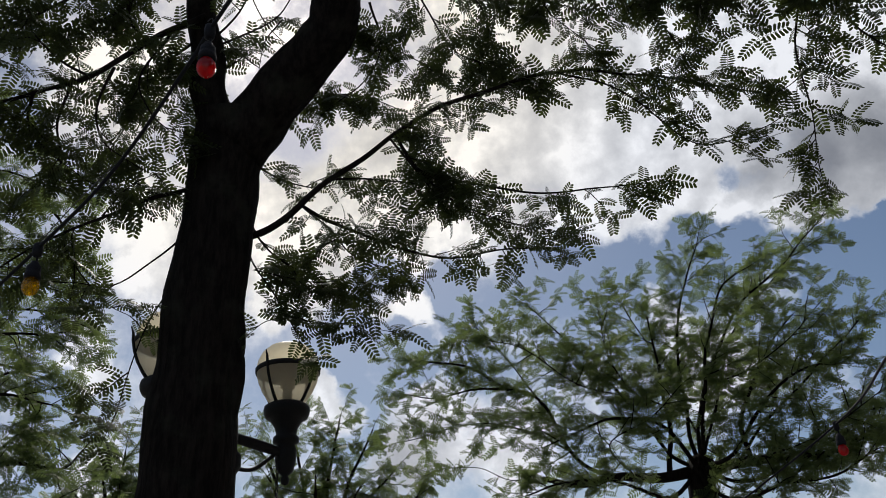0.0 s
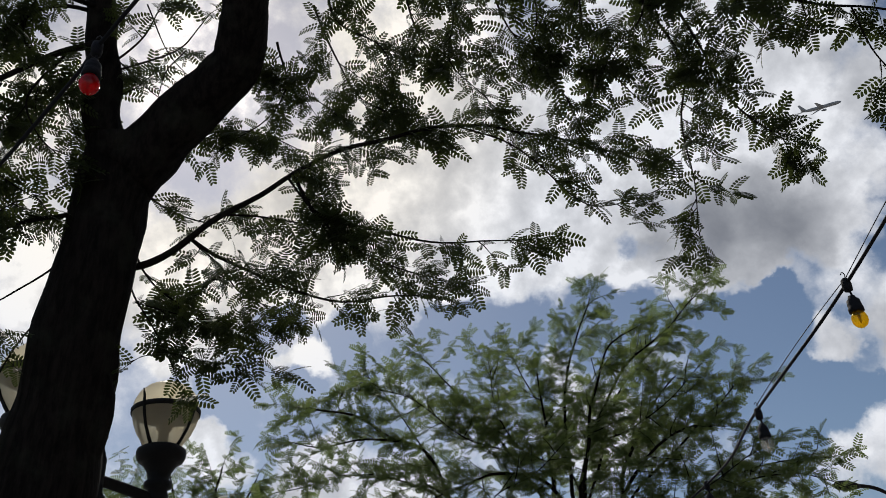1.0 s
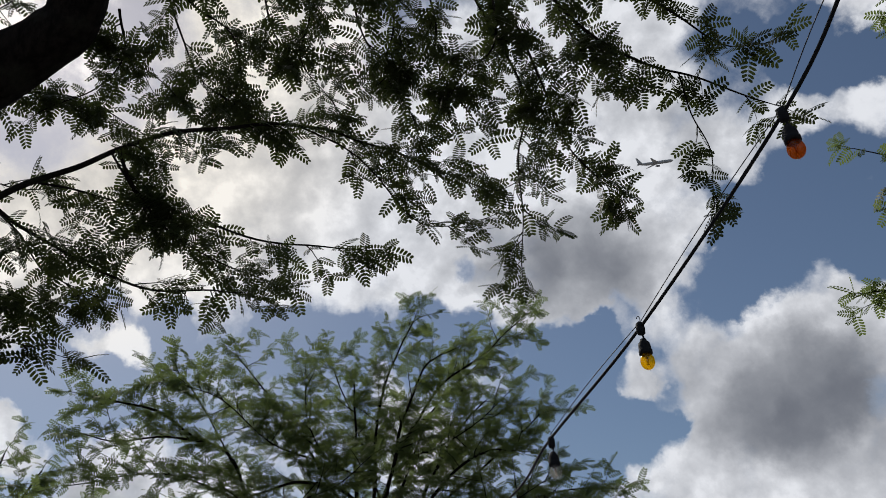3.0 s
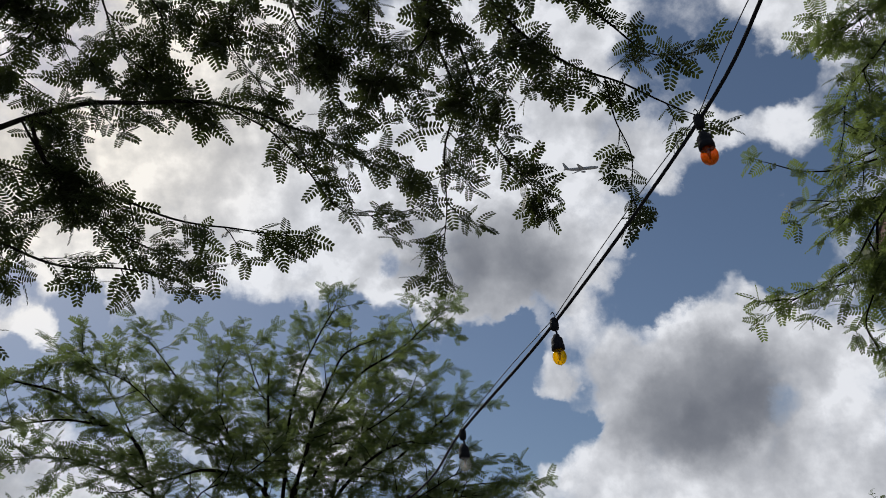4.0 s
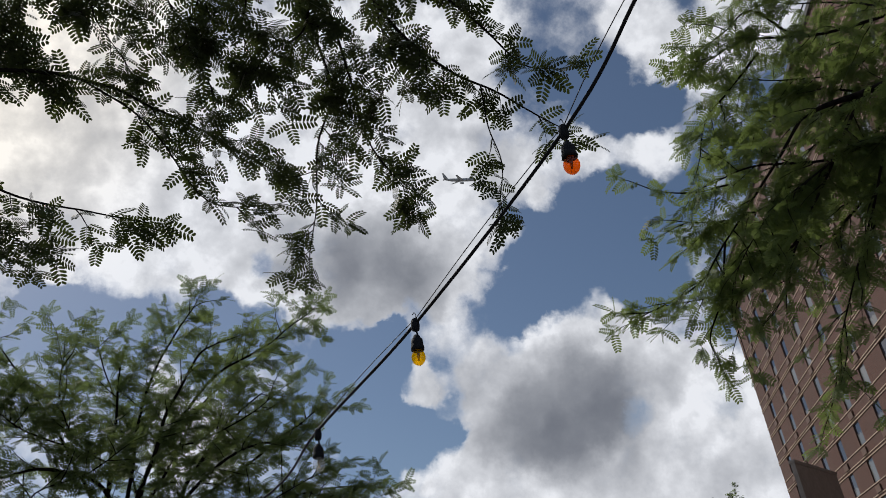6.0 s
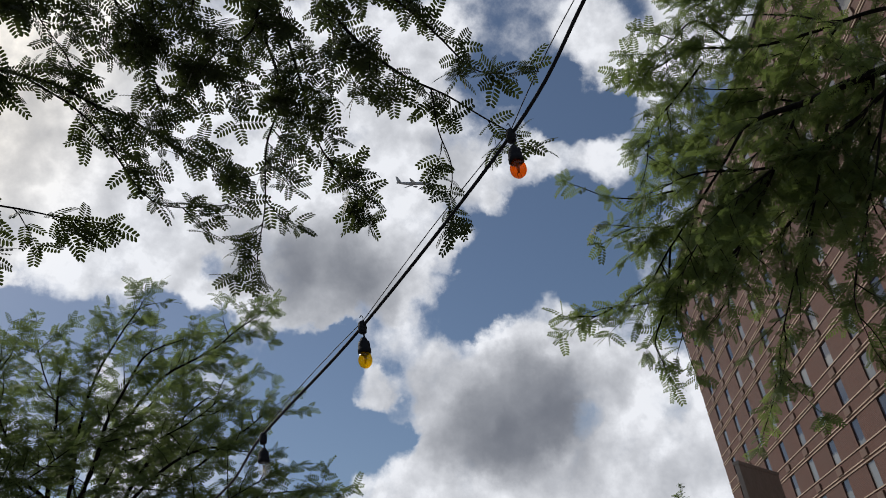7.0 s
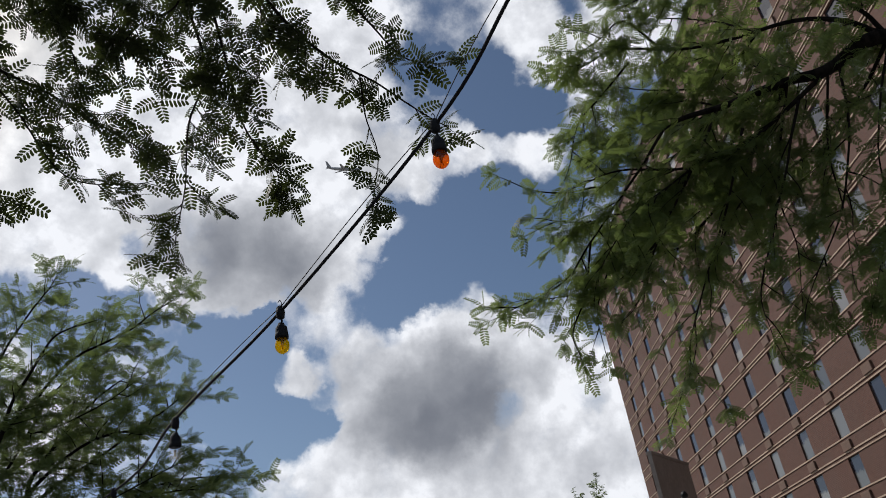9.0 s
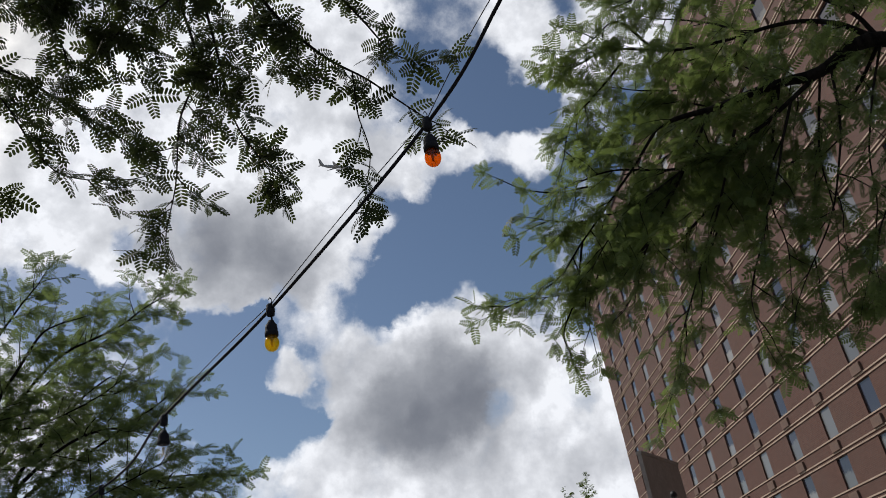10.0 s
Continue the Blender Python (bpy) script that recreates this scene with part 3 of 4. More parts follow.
    t.limb([(-1.08, 2.87, 4.47), (-1.25, 2.92, 4.35), (-1.40, 3.02, 4.16), (-1.55, 3.09, 3.99)], 0.009, 0.002, (0.2, 1.0), 0.085)
    t.limb([(-1.52, 2.72, 4.11), (-1.61, 2.64, 4.13), (-1.69, 2.53, 4.20), (-1.74, 2.39, 4.29)], 0.008, 0.002, (0.1, 1.0), 0.085)
    t.limb([(-1.69, 2.61, 3.95), (-1.73, 2.69, 3.84), (-1.67, 2.79, 3.76), (-1.58, 2.89, 3.70)], 0.008, 0.002, (0.1, 1.0), 0.09)
    t.limb([(-1.36, 2.64, 4.71), (-1.41, 2.78, 4.49), (-1.27, 2.88, 4.38), (-1.19, 2.96, 4.17)], 0.008, 0.002, (0.2, 1.0), 0.09)
    t.limb([(-1.08, 2.91, 4.43), (-0.92, 2.87, 4.60), (-0.84, 2.82, 4.74)], 0.007, 0.003, (0.6, 1.0), 0.14)
    t.limb([(-0.89, 2.79, 4.75), (-0.81, 2.96, 4.61), (-0.69, 3.08, 4.52)], 0.004, 0.002, None)
    t.limb([(-1.06, 2.82, 4.53), (-1.23, 2.75, 4.38), (-1.52, 2.72, 4.11), (-1.69, 2.61, 3.95), (-1.87, 2.50, 3.76)], 0.019, 0.006, (0.1, 1.0), 0.115)
    t.limb([(-1.11, 3.04, 3.69), (-1.27, 2.97, 3.60), (-1.43, 2.91, 3.48), (-1.62, 2.84, 3.33), (-1.84, 2.81, 3.15)], 0.0122, 0.0035, (0.15, 1.0), 0.115)
    t.limb([(-1.12, 3.05, 3.46), (-1.26, 3.03, 3.32), (-1.39, 2.98, 3.18), (-1.51, 2.87, 3.15)], 0.0054, 0.0021, (0.7, 1.0), 0.162, twig=0.3)
    t.limb([(-1.14, 3.09, 3.29), (-1.24, 3.05, 3.06), (-1.30, 3.05, 2.86), (-1.34, 3.06, 2.65)], 0.0041, 0.0021, (0.75, 1.0), 0.135, twig=0.22)
    t.limb([(-1.42, 2.73, 4.16), (-1.50, 2.78, 3.98), (-1.47, 2.84, 3.83), (-1.36, 2.94, 3.77)], 0.0082, 0.0021, (0.1, 1.0), 0.101)
    t.limb([(-1.58, 2.70, 4.09), (-1.65, 2.76, 3.89), (-1.63, 2.83, 3.72), (-1.74, 2.84, 3.62)], 0.0082, 0.0021, (0.1, 1.0), 0.101)
    t.limb([(-1.20, 2.77, 4.38), (-1.32, 2.79, 4.14), (-1.28, 2.87, 4.00), (-1.18, 2.92, 3.90)], 0.0068, 0.0021, (0.2, 1.0), 0.115)
    t.limb([(-1.45, 2.90, 3.48), (-1.35, 2.91, 3.63), (-1.19, 2.92, 3.72)], 0.0041, 0.0014, (0.0, 1.0), 0.162)
    t.limb([(-1.10, 2.77, 4.70), (-1.29, 2.63, 4.61), (-1.49, 2.54, 4.46), (-1.74, 2.47, 4.22), (-1.92, 2.43, 4.13)], 0.0136, 0.0028, (0.1, 1.0), 0.108)
    t.limb([(-1.58, 2.86, 3.34), (-1.51, 2.90, 3.22), (-1.40, 2.97, 3.09), (-1.32, 3.02, 3.05)], 0.0041, 0.0014, (0.1, 1.0), 0.135, twig=0.25)
    t.limb([(-1.09, 2.92, 4.41), (-0.90, 2.91, 4.49), (-0.74, 2.92, 4.60), (-0.65, 2.89, 4.71)], 0.0068, 0.0028, (0.75, 1.0), 0.270, twig=0.2)
    t.done()


def middle_tree():
    foot = Vector((1.66, 5.77, 2.67))
    t = Tree((foot.x, foot.y, 0), "broad light-green honey locust with many upright limbs", 23, LEAF_MID, 0.086, 6, 0.31, lift=0.22, gap=0.44, thin=1.08, clump=0.25, slim=0.37)
    b = t.base
    k = dict(every=0.045, droop=-0.12, flat=0.8)
    t.limb([(b.x, b.y, -0.05), (b.x, b.y, 1.0), (b.x, b.y, 2.0), (1.67, 5.79, 2.67), (1.72, 5.81, 2.93)], 0.16, 0.085, None, name="trunk", sides=14)
    low = (1.70, 5.80, 2.84)
    t.limb([low, (1.46, 5.80, 2.82), (1.18, 5.80, 2.85), (0.86, 5.81, 2.82), (0.58, 5.78, 2.87)], 0.048, 0.018, (0.6, 1.0), **k)
    t.limb([low, (1.94, 5.64, 2.86), (2.20, 5.49, 2.85), (2.41, 5.36, 2.82), (2.67, 5.22, 2.88)], 0.048, 0.015, (0.3, 1.0), **k)
    t.limb([(1.48, 5.79, 2.84), (1.54, 5.78, 3.24), (1.55, 5.75, 3.67), (1.51, 5.72, 4.03)], 0.022, 0.005, (0.3, 1.0), **k)
    t.limb([(2.01, 5.62, 2.86), (2.05, 5.64, 3.16), (2.25, 5.56, 3.54), (2.50, 5.45, 3.83)], 0.022, 0.005, (0.3, 1.0), **k)
    t.limb([low, (1.70, 5.83, 3.29), (1.76, 5.83, 3.87), (1.93, 5.77, 4.41), (2.09, 5.79, 4.72)], 0.0186, 0.0035, (0.3, 1.0), **k)
    t.limb([low, (1.87, 5.82, 3.49), (2.25, 5.70, 4.06), (2.69, 5.58, 4.40), (3.00, 5.50, 4.71)], 0.0174, 0.0035, (0.3, 1.0), **k)
    t.limb([low, (1.51, 5.85, 3.01), (1.26, 5.88, 3.47), (0.90, 5.88, 3.96), (0.63, 5.89, 4.28)], 0.0186, 0.0035, (0.3, 1.0), **k)
    t.limb([low, (1.27, 5.84, 2.83), (0.88, 5.78, 2.96), (0.64, 5.70, 3.37), (0.40, 5.67, 3.51), (-0.01, 5.69, 3.50), (-0.34, 5.67, 3.52)], 0.0217, 0.0035, (0.4, 1.0), **k)
    t.limb([(0.81, 5.77, 3.05), (0.45, 5.66, 3.21), (0.09, 5.56, 3.24), (-0.35, 5.58, 3.16)], 0.0081, 0.0028, (0.2, 1.0), **k)
    t.limb([(0.64, 5.70, 3.37), (0.44, 5.79, 3.77), (0.20, 5.79, 4.07), (0.02, 5.82, 4.00)], 0.0062, 0.0028, (0.2, 1.0), **k)
    t.limb([low, (1.94, 5.75, 2.88), (2.31, 5.63, 3.22), (2.74, 5.43, 3.58), (2.97, 5.35, 3.79)], 0.0174, 0.0035, (0.3, 1.0), **k)
    t.limb([low, (1.99, 5.65, 2.73), (2.32, 5.38, 2.87), (2.69, 5.16, 3.04), (3.14, 4.95, 3.04)], 0.0155, 0.0035, (0.3, 1.0), **k)
    t.limb([low, (1.83, 6.13, 3.24), (1.64, 6.27, 3.96), (1.46, 6.31, 4.51)], 0.0136, 0.0035, (0.35, 1.0), **k)
    t.limb([low, (2.11, 6.28, 3.54), (2.39, 6.31, 4.12), (2.84, 6.17, 4.54)], 0.0136, 0.0035, (0.35, 1.0), **k)
    t.limb([(1.26, 5.88, 3.47), (0.87, 5.43, 3.43), (0.52, 5.20, 3.62), (0.25, 5.09, 3.68)], 0.0062, 0.0028, (0.1, 1.0), **k)
    t.limb([(1.70, 5.83, 3.29), (1.27, 5.40, 3.31), (1.07, 5.16, 3.48), (1.03, 5.06, 3.77)], 0.0062, 0.0028, (0.2, 1.0), **k)
    t.limb([(1.87, 5.82, 3.49), (1.99, 5.26, 3.37), (2.21, 4.92, 3.46), (2.38, 4.77, 3.62)], 0.0062, 0.0028, (0.2, 1.0), **k)
    t.limb([(1.94, 5.75, 2.88), (2.01, 5.09, 2.78), (2.22, 4.77, 2.82), (2.49, 4.59, 2.98)], 0.0062, 0.0028, (0.1, 1.0), **k)
    t.limb([(1.27, 5.84, 2.83), (1.01, 5.34, 2.96), (1.26, 5.15, 3.07), (1.45, 5.05, 3.22)], 0.0062, 0.0028, (0.2, 1.0), **k)
    t.limb([(0.81, 5.77, 3.05), (0.41, 5.65, 2.85), (0.14, 5.54, 2.92), (-0.09, 5.54, 2.94)], 0.0043, 0.0021, (0.3, 1.0), every=0.16, droop=0.5)
    t.limb([(1.97, 5.84, 2.90), (1.97, 6.51, 3.25), (2.33, 6.51, 3.60), (2.80, 6.39, 3.76)], 0.0062, 0.0028, (0.2, 1.0), **k)
    t.limb([low, (2.01, 5.56, 2.64), (2.61, 5.16, 2.94), (2.93, 4.98, 2.95), (3.18, 4.97, 2.89)], 0.0093, 0.0028, (0.3, 1.0), **k)
    t.limb([low, (1.39, 5.64, 2.66), (1.04, 5.48, 2.76), (0.69, 5.43, 2.78), (0.43, 5.48, 2.70)], 0.0186, 0.0042, (0.2, 1.0), **k)
    t.limb([low, (1.77, 5.54, 2.61), (2.01, 5.24, 2.60), (2.28, 5.01, 2.60), (2.52, 4.88, 2.69)], 0.0186, 0.0042, (0.1, 1.0), **k)
    t.limb([low, (1.82, 5.36, 2.86), (2.00, 5.00, 3.12), (2.20, 4.78, 3.21), (2.40, 4.68, 3.20)], 0.0186, 0.0042, (0.2, 1.0), **k)
    t.limb([low, (1.45, 5.52, 3.09), (1.12, 5.37, 3.15), (0.84, 5.33, 3.08), (0.57, 5.39, 3.00)], 0.0186, 0.0042, (0.2, 1.0), **k)
    t.limb([low, (1.65, 5.35, 3.10), (1.71, 5.10, 3.49), (1.85, 5.01, 3.86), (2.00, 5.00, 4.01)], 0.0186, 0.0042, (0.3, 1.0), **k)
    t.limb([(0.40, 5.67, 3.51), (0.09, 5.72, 3.72), (-0.17, 5.79, 3.82), (-0.34, 5.78, 3.83)], 0.0124, 0.0042, (0.1, 1.0), **k)
    t.done()


def right_tree():
    crotch = Vector((5.21, 0.08, 3.61))
    t = Tree((crotch.x + 0.3, crotch.y - 0.1, 0), "deep-green honey locust with drooping branches before a brick tower", 37, LEAF_DEEP, 0.096, 7, 0.29, gap=0.48, thin=1.16, clump=0.6, slim=0.38)
    b = t.base
    k = dict(every=0.054, droop=0.25)
    t.limb([(b.x, b.y, -0.05), (b.x, b.y, 1.2), (b.x - 0.1, b.y, 2.2), tuple(crotch), (5.05, -0.15, 4.36), (4.88, -0.34, 4.97)], 0.18, 0.08, (0.8, 1.0), name="trunk", sides=14)
    j = tuple(crotch)
    t.limb([j, (4.77, 0.26, 4.04), (4.51, 0.45, 4.25), (4.39, 0.77, 4.19), (4.33, 0.97, 4.22), (4.21, 1.33, 4.25), (4.09, 1.64, 4.24)], 0.065, 0.012, (0.2, 1.0), **k)
    t.limb([(4.51, 0.45, 4.25), (4.42, 0.69, 4.52), (4.38, 1.01, 4.67), (4.21, 1.39, 4.74), (3.98, 1.71, 4.86), (3.87, 1.95, 4.85)], 0.0180, 0.0042, (0.1, 1.0), **k)
    t.limb([(4.39, 0.77, 4.19), (4.29, 1.16, 4.01), (4.18, 1.55, 3.97), (3.98, 1.88, 4.06), (3.82, 2.18, 4.05)], 0.0150, 0.0042, (0.1, 1.0), **k)
    t.limb([(3.90, 2.08, 4.02), (3.75, 2.22, 4.01), (3.64, 2.34, 4.06), (3.50, 2.39, 4.11)], 0.006, 0.003, (0.75, 1.0), 0.12, twig=0.2)
    t.limb([(4.09, 1.64, 4.24), (4.00, 1.96, 3.95), (3.93, 2.23, 3.72), (3.85, 2.44, 3.53), (3.70, 2.70, 3.45)], 0.0096, 0.0028, (0.1, 1.0), 0.10, droop=0.3, twig=0.33)
    t.limb([(3.93, 2.23, 3.72), (3.94, 2.36, 3.44), (3.94, 2.51, 3.25), (3.98, 2.53, 3.12)], 0.007, 0.003, (0.4, 1.0), 0.13, droop=0.5, twig=0.2)
    t.limb([(4.21, 1.33, 4.25), (4.18, 1.65, 3.91), (4.15, 1.93, 3.63), (4.13, 2.06, 3.42), (4.12, 2.16, 3.32)], 0.0096, 0.0028, (0.1, 1.0), **k)
    t.limb([(4.23, 1.26, 4.05), (4.30, 1.55, 3.66), (4.29, 1.80, 3.34), (4.27, 2.01, 3.00), (4.28, 2.13, 2.78)], 0.0084, 0.0021, (0.1, 1.0), 0.095, droop=0.4, twig=0.38)
    t.limb([(4.31, 0.95, 4.07), (4.37, 1.16, 3.77), (4.40, 1.39, 3.46), (4.40, 1.56, 3.18), (4.46, 1.60, 2.97)], 0.0084, 0.0021, (0.15, 1.0), 0.13, droop=0.4, twig=0.38)
    t.limb([(4.40, 0.71, 4.19), (4.49, 0.84, 3.80), (4.54, 1.05, 3.47), (4.53, 1.27, 3.22), (4.55, 1.40, 3.07)], 0.0084, 0.0021, (0.15, 1.0), 0.14, droop=0.4, twig=0.38)
    t.limb([(4.64, 0.33, 4.06), (4.60, 0.60, 3.66), (4.60, 0.86, 3.31), (4.65, 1.04, 3.07)], 0.0084, 0.0021, (0.1, 1.0), 0.13, droop=0.4, twig=0.4)
    t.limb([(4.51, 0.45, 4.25), (4.43, 0.55, 4.54), (4.26, 0.80, 4.88), (4.03, 1.18, 5.03), (3.87, 1.58, 5.04)], 0.0150, 0.0042, (0.1, 1.0), **k)
    t.limb([(4.38, 1.01, 4.67), (4.53, 1.41, 4.64), (4.44, 1.74, 4.78), (4.21, 2.00, 4.91)], 0.0084, 0.0028, (0.1, 1.0), **k)
    t.limb([(4.29, 1.16, 4.01), (4.55, 1.64, 3.91), (4.62, 1.99, 3.96), (4.51, 2.34, 4.07)], 0.0084, 0.0028, (0.1, 1.0), **k)
    t.limb([(4.18, 1.55, 3.97), (3.93, 1.85, 3.75), (3.89, 2.12, 3.57), (3.89, 2.24, 3.45)], 0.0060, 0.0021, (0.1, 1.0), **k)
    t.limb([(4.76, 0.19, 4.06), (4.57, 0.22, 4.56), (4.38, 0.48, 4.94), (4.06, 0.94, 5.21)], 0.0150, 0.0042, (0.1, 1.0), **k)
    t.limb([(4.39, 0.77, 4.19), (4.53, 1.19, 4.39), (4.54, 1.68, 4.50), (4.37, 2.00, 4.55), (4.17, 2.19, 4.50)], 0.015, 0.004, (0.1, 1.0), **k)
    t.limb([(4.33, 0.97, 4.22), (4.56, 1.45, 4.01), (4.52, 1.93, 3.73), (4.40, 2.18, 3.74), (4.22, 2.33, 3.69)], 0.012, 0.003, (0.1, 1.0), **k)
    t.limb([(4.46, 1.03, 4.72), (4.50, 1.29, 5.07), (4.38, 1.55, 5.26), (4.22, 1.68, 5.38)], 0.008, 0.003, (0.1, 1.0), **k)
    t.limb([(4.45, 1.40, 4.41), (4.60, 1.72, 4.75), (4.56, 2.00, 4.82), (4.49, 2.20, 4.78)], 0.008, 0.003, (0.1, 1.0), **k)
    t.limb([(4.45, 1.40, 4.41), (4.74, 1.86, 4.47), (4.74, 2.13, 4.49), (4.63, 2.35, 4.49)], 0.008, 0.003, (0.1, 1.0), **k)
    t.limb([(4.48, 1.34, 4.21), (4.88, 1.90, 4.22), (4.88, 2.17, 4.23), (4.83, 2.41, 4.11)], 0.008, 0.003, (0.1, 1.0), **k)
    t.limb([(4.49, 1.01, 4.33), (4.84, 1.24, 4.81), (4.79, 1.39, 5.00), (4.68, 1.64, 5.03)], 0.008, 0.003, (0.1, 1.0), **k)
    t.limb([(4.18, 1.65, 3.91), (4.11, 1.98, 3.88), (3.97, 2.22, 3.88), (3.79, 2.37, 3.91)], 0.010, 0.003, (0.1, 1.0), **k)
    t.limb([(4.15, 1.93, 3.63), (4.12, 2.23, 3.50), (4.00, 2.44, 3.49), (3.84, 2.58, 3.48)], 0.008, 0.003, (0.1, 1.0), **k)
    t.limb([(4.03, 2.23, 3.55), (4.00, 2.35, 3.34), (4.02, 2.38, 3.10)], 0.005, 0.002, (0.3, 1.0), 0.12, droop=0.5, twig=0.16)
    t.limb([(4.05, 1.69, 4.79), (3.95, 1.90, 4.62), (3.93, 2.09, 4.52), (3.91, 2.18, 4.30)], 0.008, 0.003, (0.1, 1.0), **k)
    t.limb([(4.10, 1.51, 4.82), (3.92, 1.59, 4.98), (3.88, 1.75, 4.94), (3.82, 1.94, 4.91)], 0.008, 0.003, (0.1, 1.0), **k)
    t.limb([(4.51, 0.45, 4.25), (4.76, 0.77, 4.16), (4.77, 1.20, 3.98), (4.69, 1.56, 3.91), (4.63, 1.83, 3.59)], 0.012, 0.003, (0.1, 1.0), **k)
    # lacy hanging branches before the tower
    h = dict(every=0.10, droop=0.35, twig=0.28)
    t.limb([(4.39, 0.77, 4.19), (4.54, 0.96, 3.86), (4.55, 1.04, 3.46), (4.64, 1.14, 3.18)], 0.0075, 0.002, (0.1, 1.0), **h)
    t.limb([(4.51, 0.45, 4.25), (4.61, 0.73, 3.82), (4.61, 0.85, 3.41), (4.69, 1.01, 3.13)], 0.0075, 0.002, (0.1, 1.0), **h)
    t.limb([(4.33, 0.97, 4.22), (4.51, 1.28, 3.77), (4.50, 1.32, 3.41), (4.57, 1.41, 3.15)], 0.0075, 0.002, (0.1, 1.0), **h)
    t.limb([(4.60, 0.40, 4.18), (4.73, 0.67, 3.60), (4.69, 0.84, 3.22), (4.74, 1.05, 2.96)], 0.0075, 0.002, (0.1, 1.0), **h)
    t.done()


def left_tree():
    t = Tree(tuple(Vector((-3.94, 4.88, 2.89)).xy) + (0,), "shady green honey locust at the edge of the square", 41, LEAF_MID, 0.110, 7, 0.45, "trees round the square", thin=1.5, slim=0.38)
    b = t.base
    top = (-4.15, 4.91, 4.38)
    k = dict(every=0.055, droop=0.2, flat=0.9)
    t.limb([(b.x, b.y, -0.05), (b.x, b.y, 1.5), (b.x, b.y + 0.1, 2.8), top], 0.16, 0.09, None, name="trunk", sides=12)
    mid = (-4.10, 4.92, 3.56)
    t.limb([top, (-3.72, 4.81, 4.65), (-3.25, 4.78, 4.79), (-2.85, 4.86, 4.85), (-2.66, 4.96, 4.65)], 0.028, 0.006, (0.2, 1.0), **k)
    t.limb([top, (-3.55, 4.90, 4.24), (-3.10, 4.89, 4.33), (-2.71, 5.04, 4.24)], 0.025, 0.006, (0.2, 1.0), **k)
    t.limb([mid, (-3.54, 4.89, 3.74), (-3.06, 4.98, 3.94), (-2.76, 5.16, 3.95)], 0.025, 0.006, (0.2, 1.0), **k)
    t.limb([mid, (-3.42, 4.89, 3.27), (-3.03, 4.95, 3.48), (-2.71, 5.15, 3.45)], 0.025, 0.006, (0.2, 1.0), **k)
    t.limb([mid, (-3.29, 4.86, 2.84), (-2.91, 5.04, 3.06), (-2.59, 5.21, 3.04), (-2.47, 5.24, 3.15)], 0.025, 0.006, (0.2, 1.0), **k)
    t.limb([mid, (-3.15, 5.00, 2.62), (-2.79, 5.17, 2.83), (-2.50, 5.31, 2.84)], 0.022, 0.006, (0.2, 1.0), **k)
    t.limb([top, (-3.88, 5.45, 4.25), (-3.51, 5.78, 4.07), (-3.30, 5.92, 4.02)], 0.022, 0.006, (0.2, 1.0), **k)
    t.limb([top, (-3.88, 4.78, 5.33), (-3.58, 4.84, 5.56), (-3.31, 4.99, 5.59)], 0.022, 0.006, (0.2, 1.0), **k)
    t.limb([top, (-3.44, 4.57, 4.90), (-3.08, 4.59, 5.03), (-2.80, 4.78, 4.99)], 0.017, 0.005, (0.2, 1.0), **k)
    t.limb([top, (-3.16, 4.57, 4.34), (-2.77, 4.56, 4.35), (-2.54, 4.72, 4.29)], 0.017, 0.005, (0.2, 1.0), **k)
    t.limb([mid, (-3.39, 5.07, 4.13), (-3.09, 5.31, 4.26), (-2.86, 5.46, 4.22)], 0.017, 0.005, (0.2, 1.0), **k)
    t.limb([mid, (-3.56, 5.41, 3.68), (-3.25, 5.53, 3.87), (-3.05, 5.66, 3.81)], 0.017, 0.005, (0.2, 1.0), **k)
    t.limb([mid, (-3.39, 5.42, 3.26), (-3.09, 5.55, 3.40), (-2.86, 5.67, 3.41)], 0.017, 0.005, (0.2, 1.0), **k)
    t.done()


def far_tree(foot_at, tops, label, seed, every=0.08, leaf=0.12):
    t = Tree((foot_at[0], foot_at[1], 0), label, seed, LEAF_MID, leaf, 6, leaf * 5, "trees round the square")
    b = t.base
    head = (b.x, b.y, 2.4)
    t.limb([(b.x, b.y, -0.05), (b.x, b.y, 1.3), head], 0.14, 0.10, None, name="trunk", sides=10)
    for q in tops:
        q = Vector(q)
        m = Vector(head).lerp(q, 0.5) + Vector((0, 0, 0.25))
        t.limb([head, tuple(m), tuple(q)], 0.045, 0.008, (0.25, 1.0), every=every, droop=0.05, flat=0.9)
    t.done()


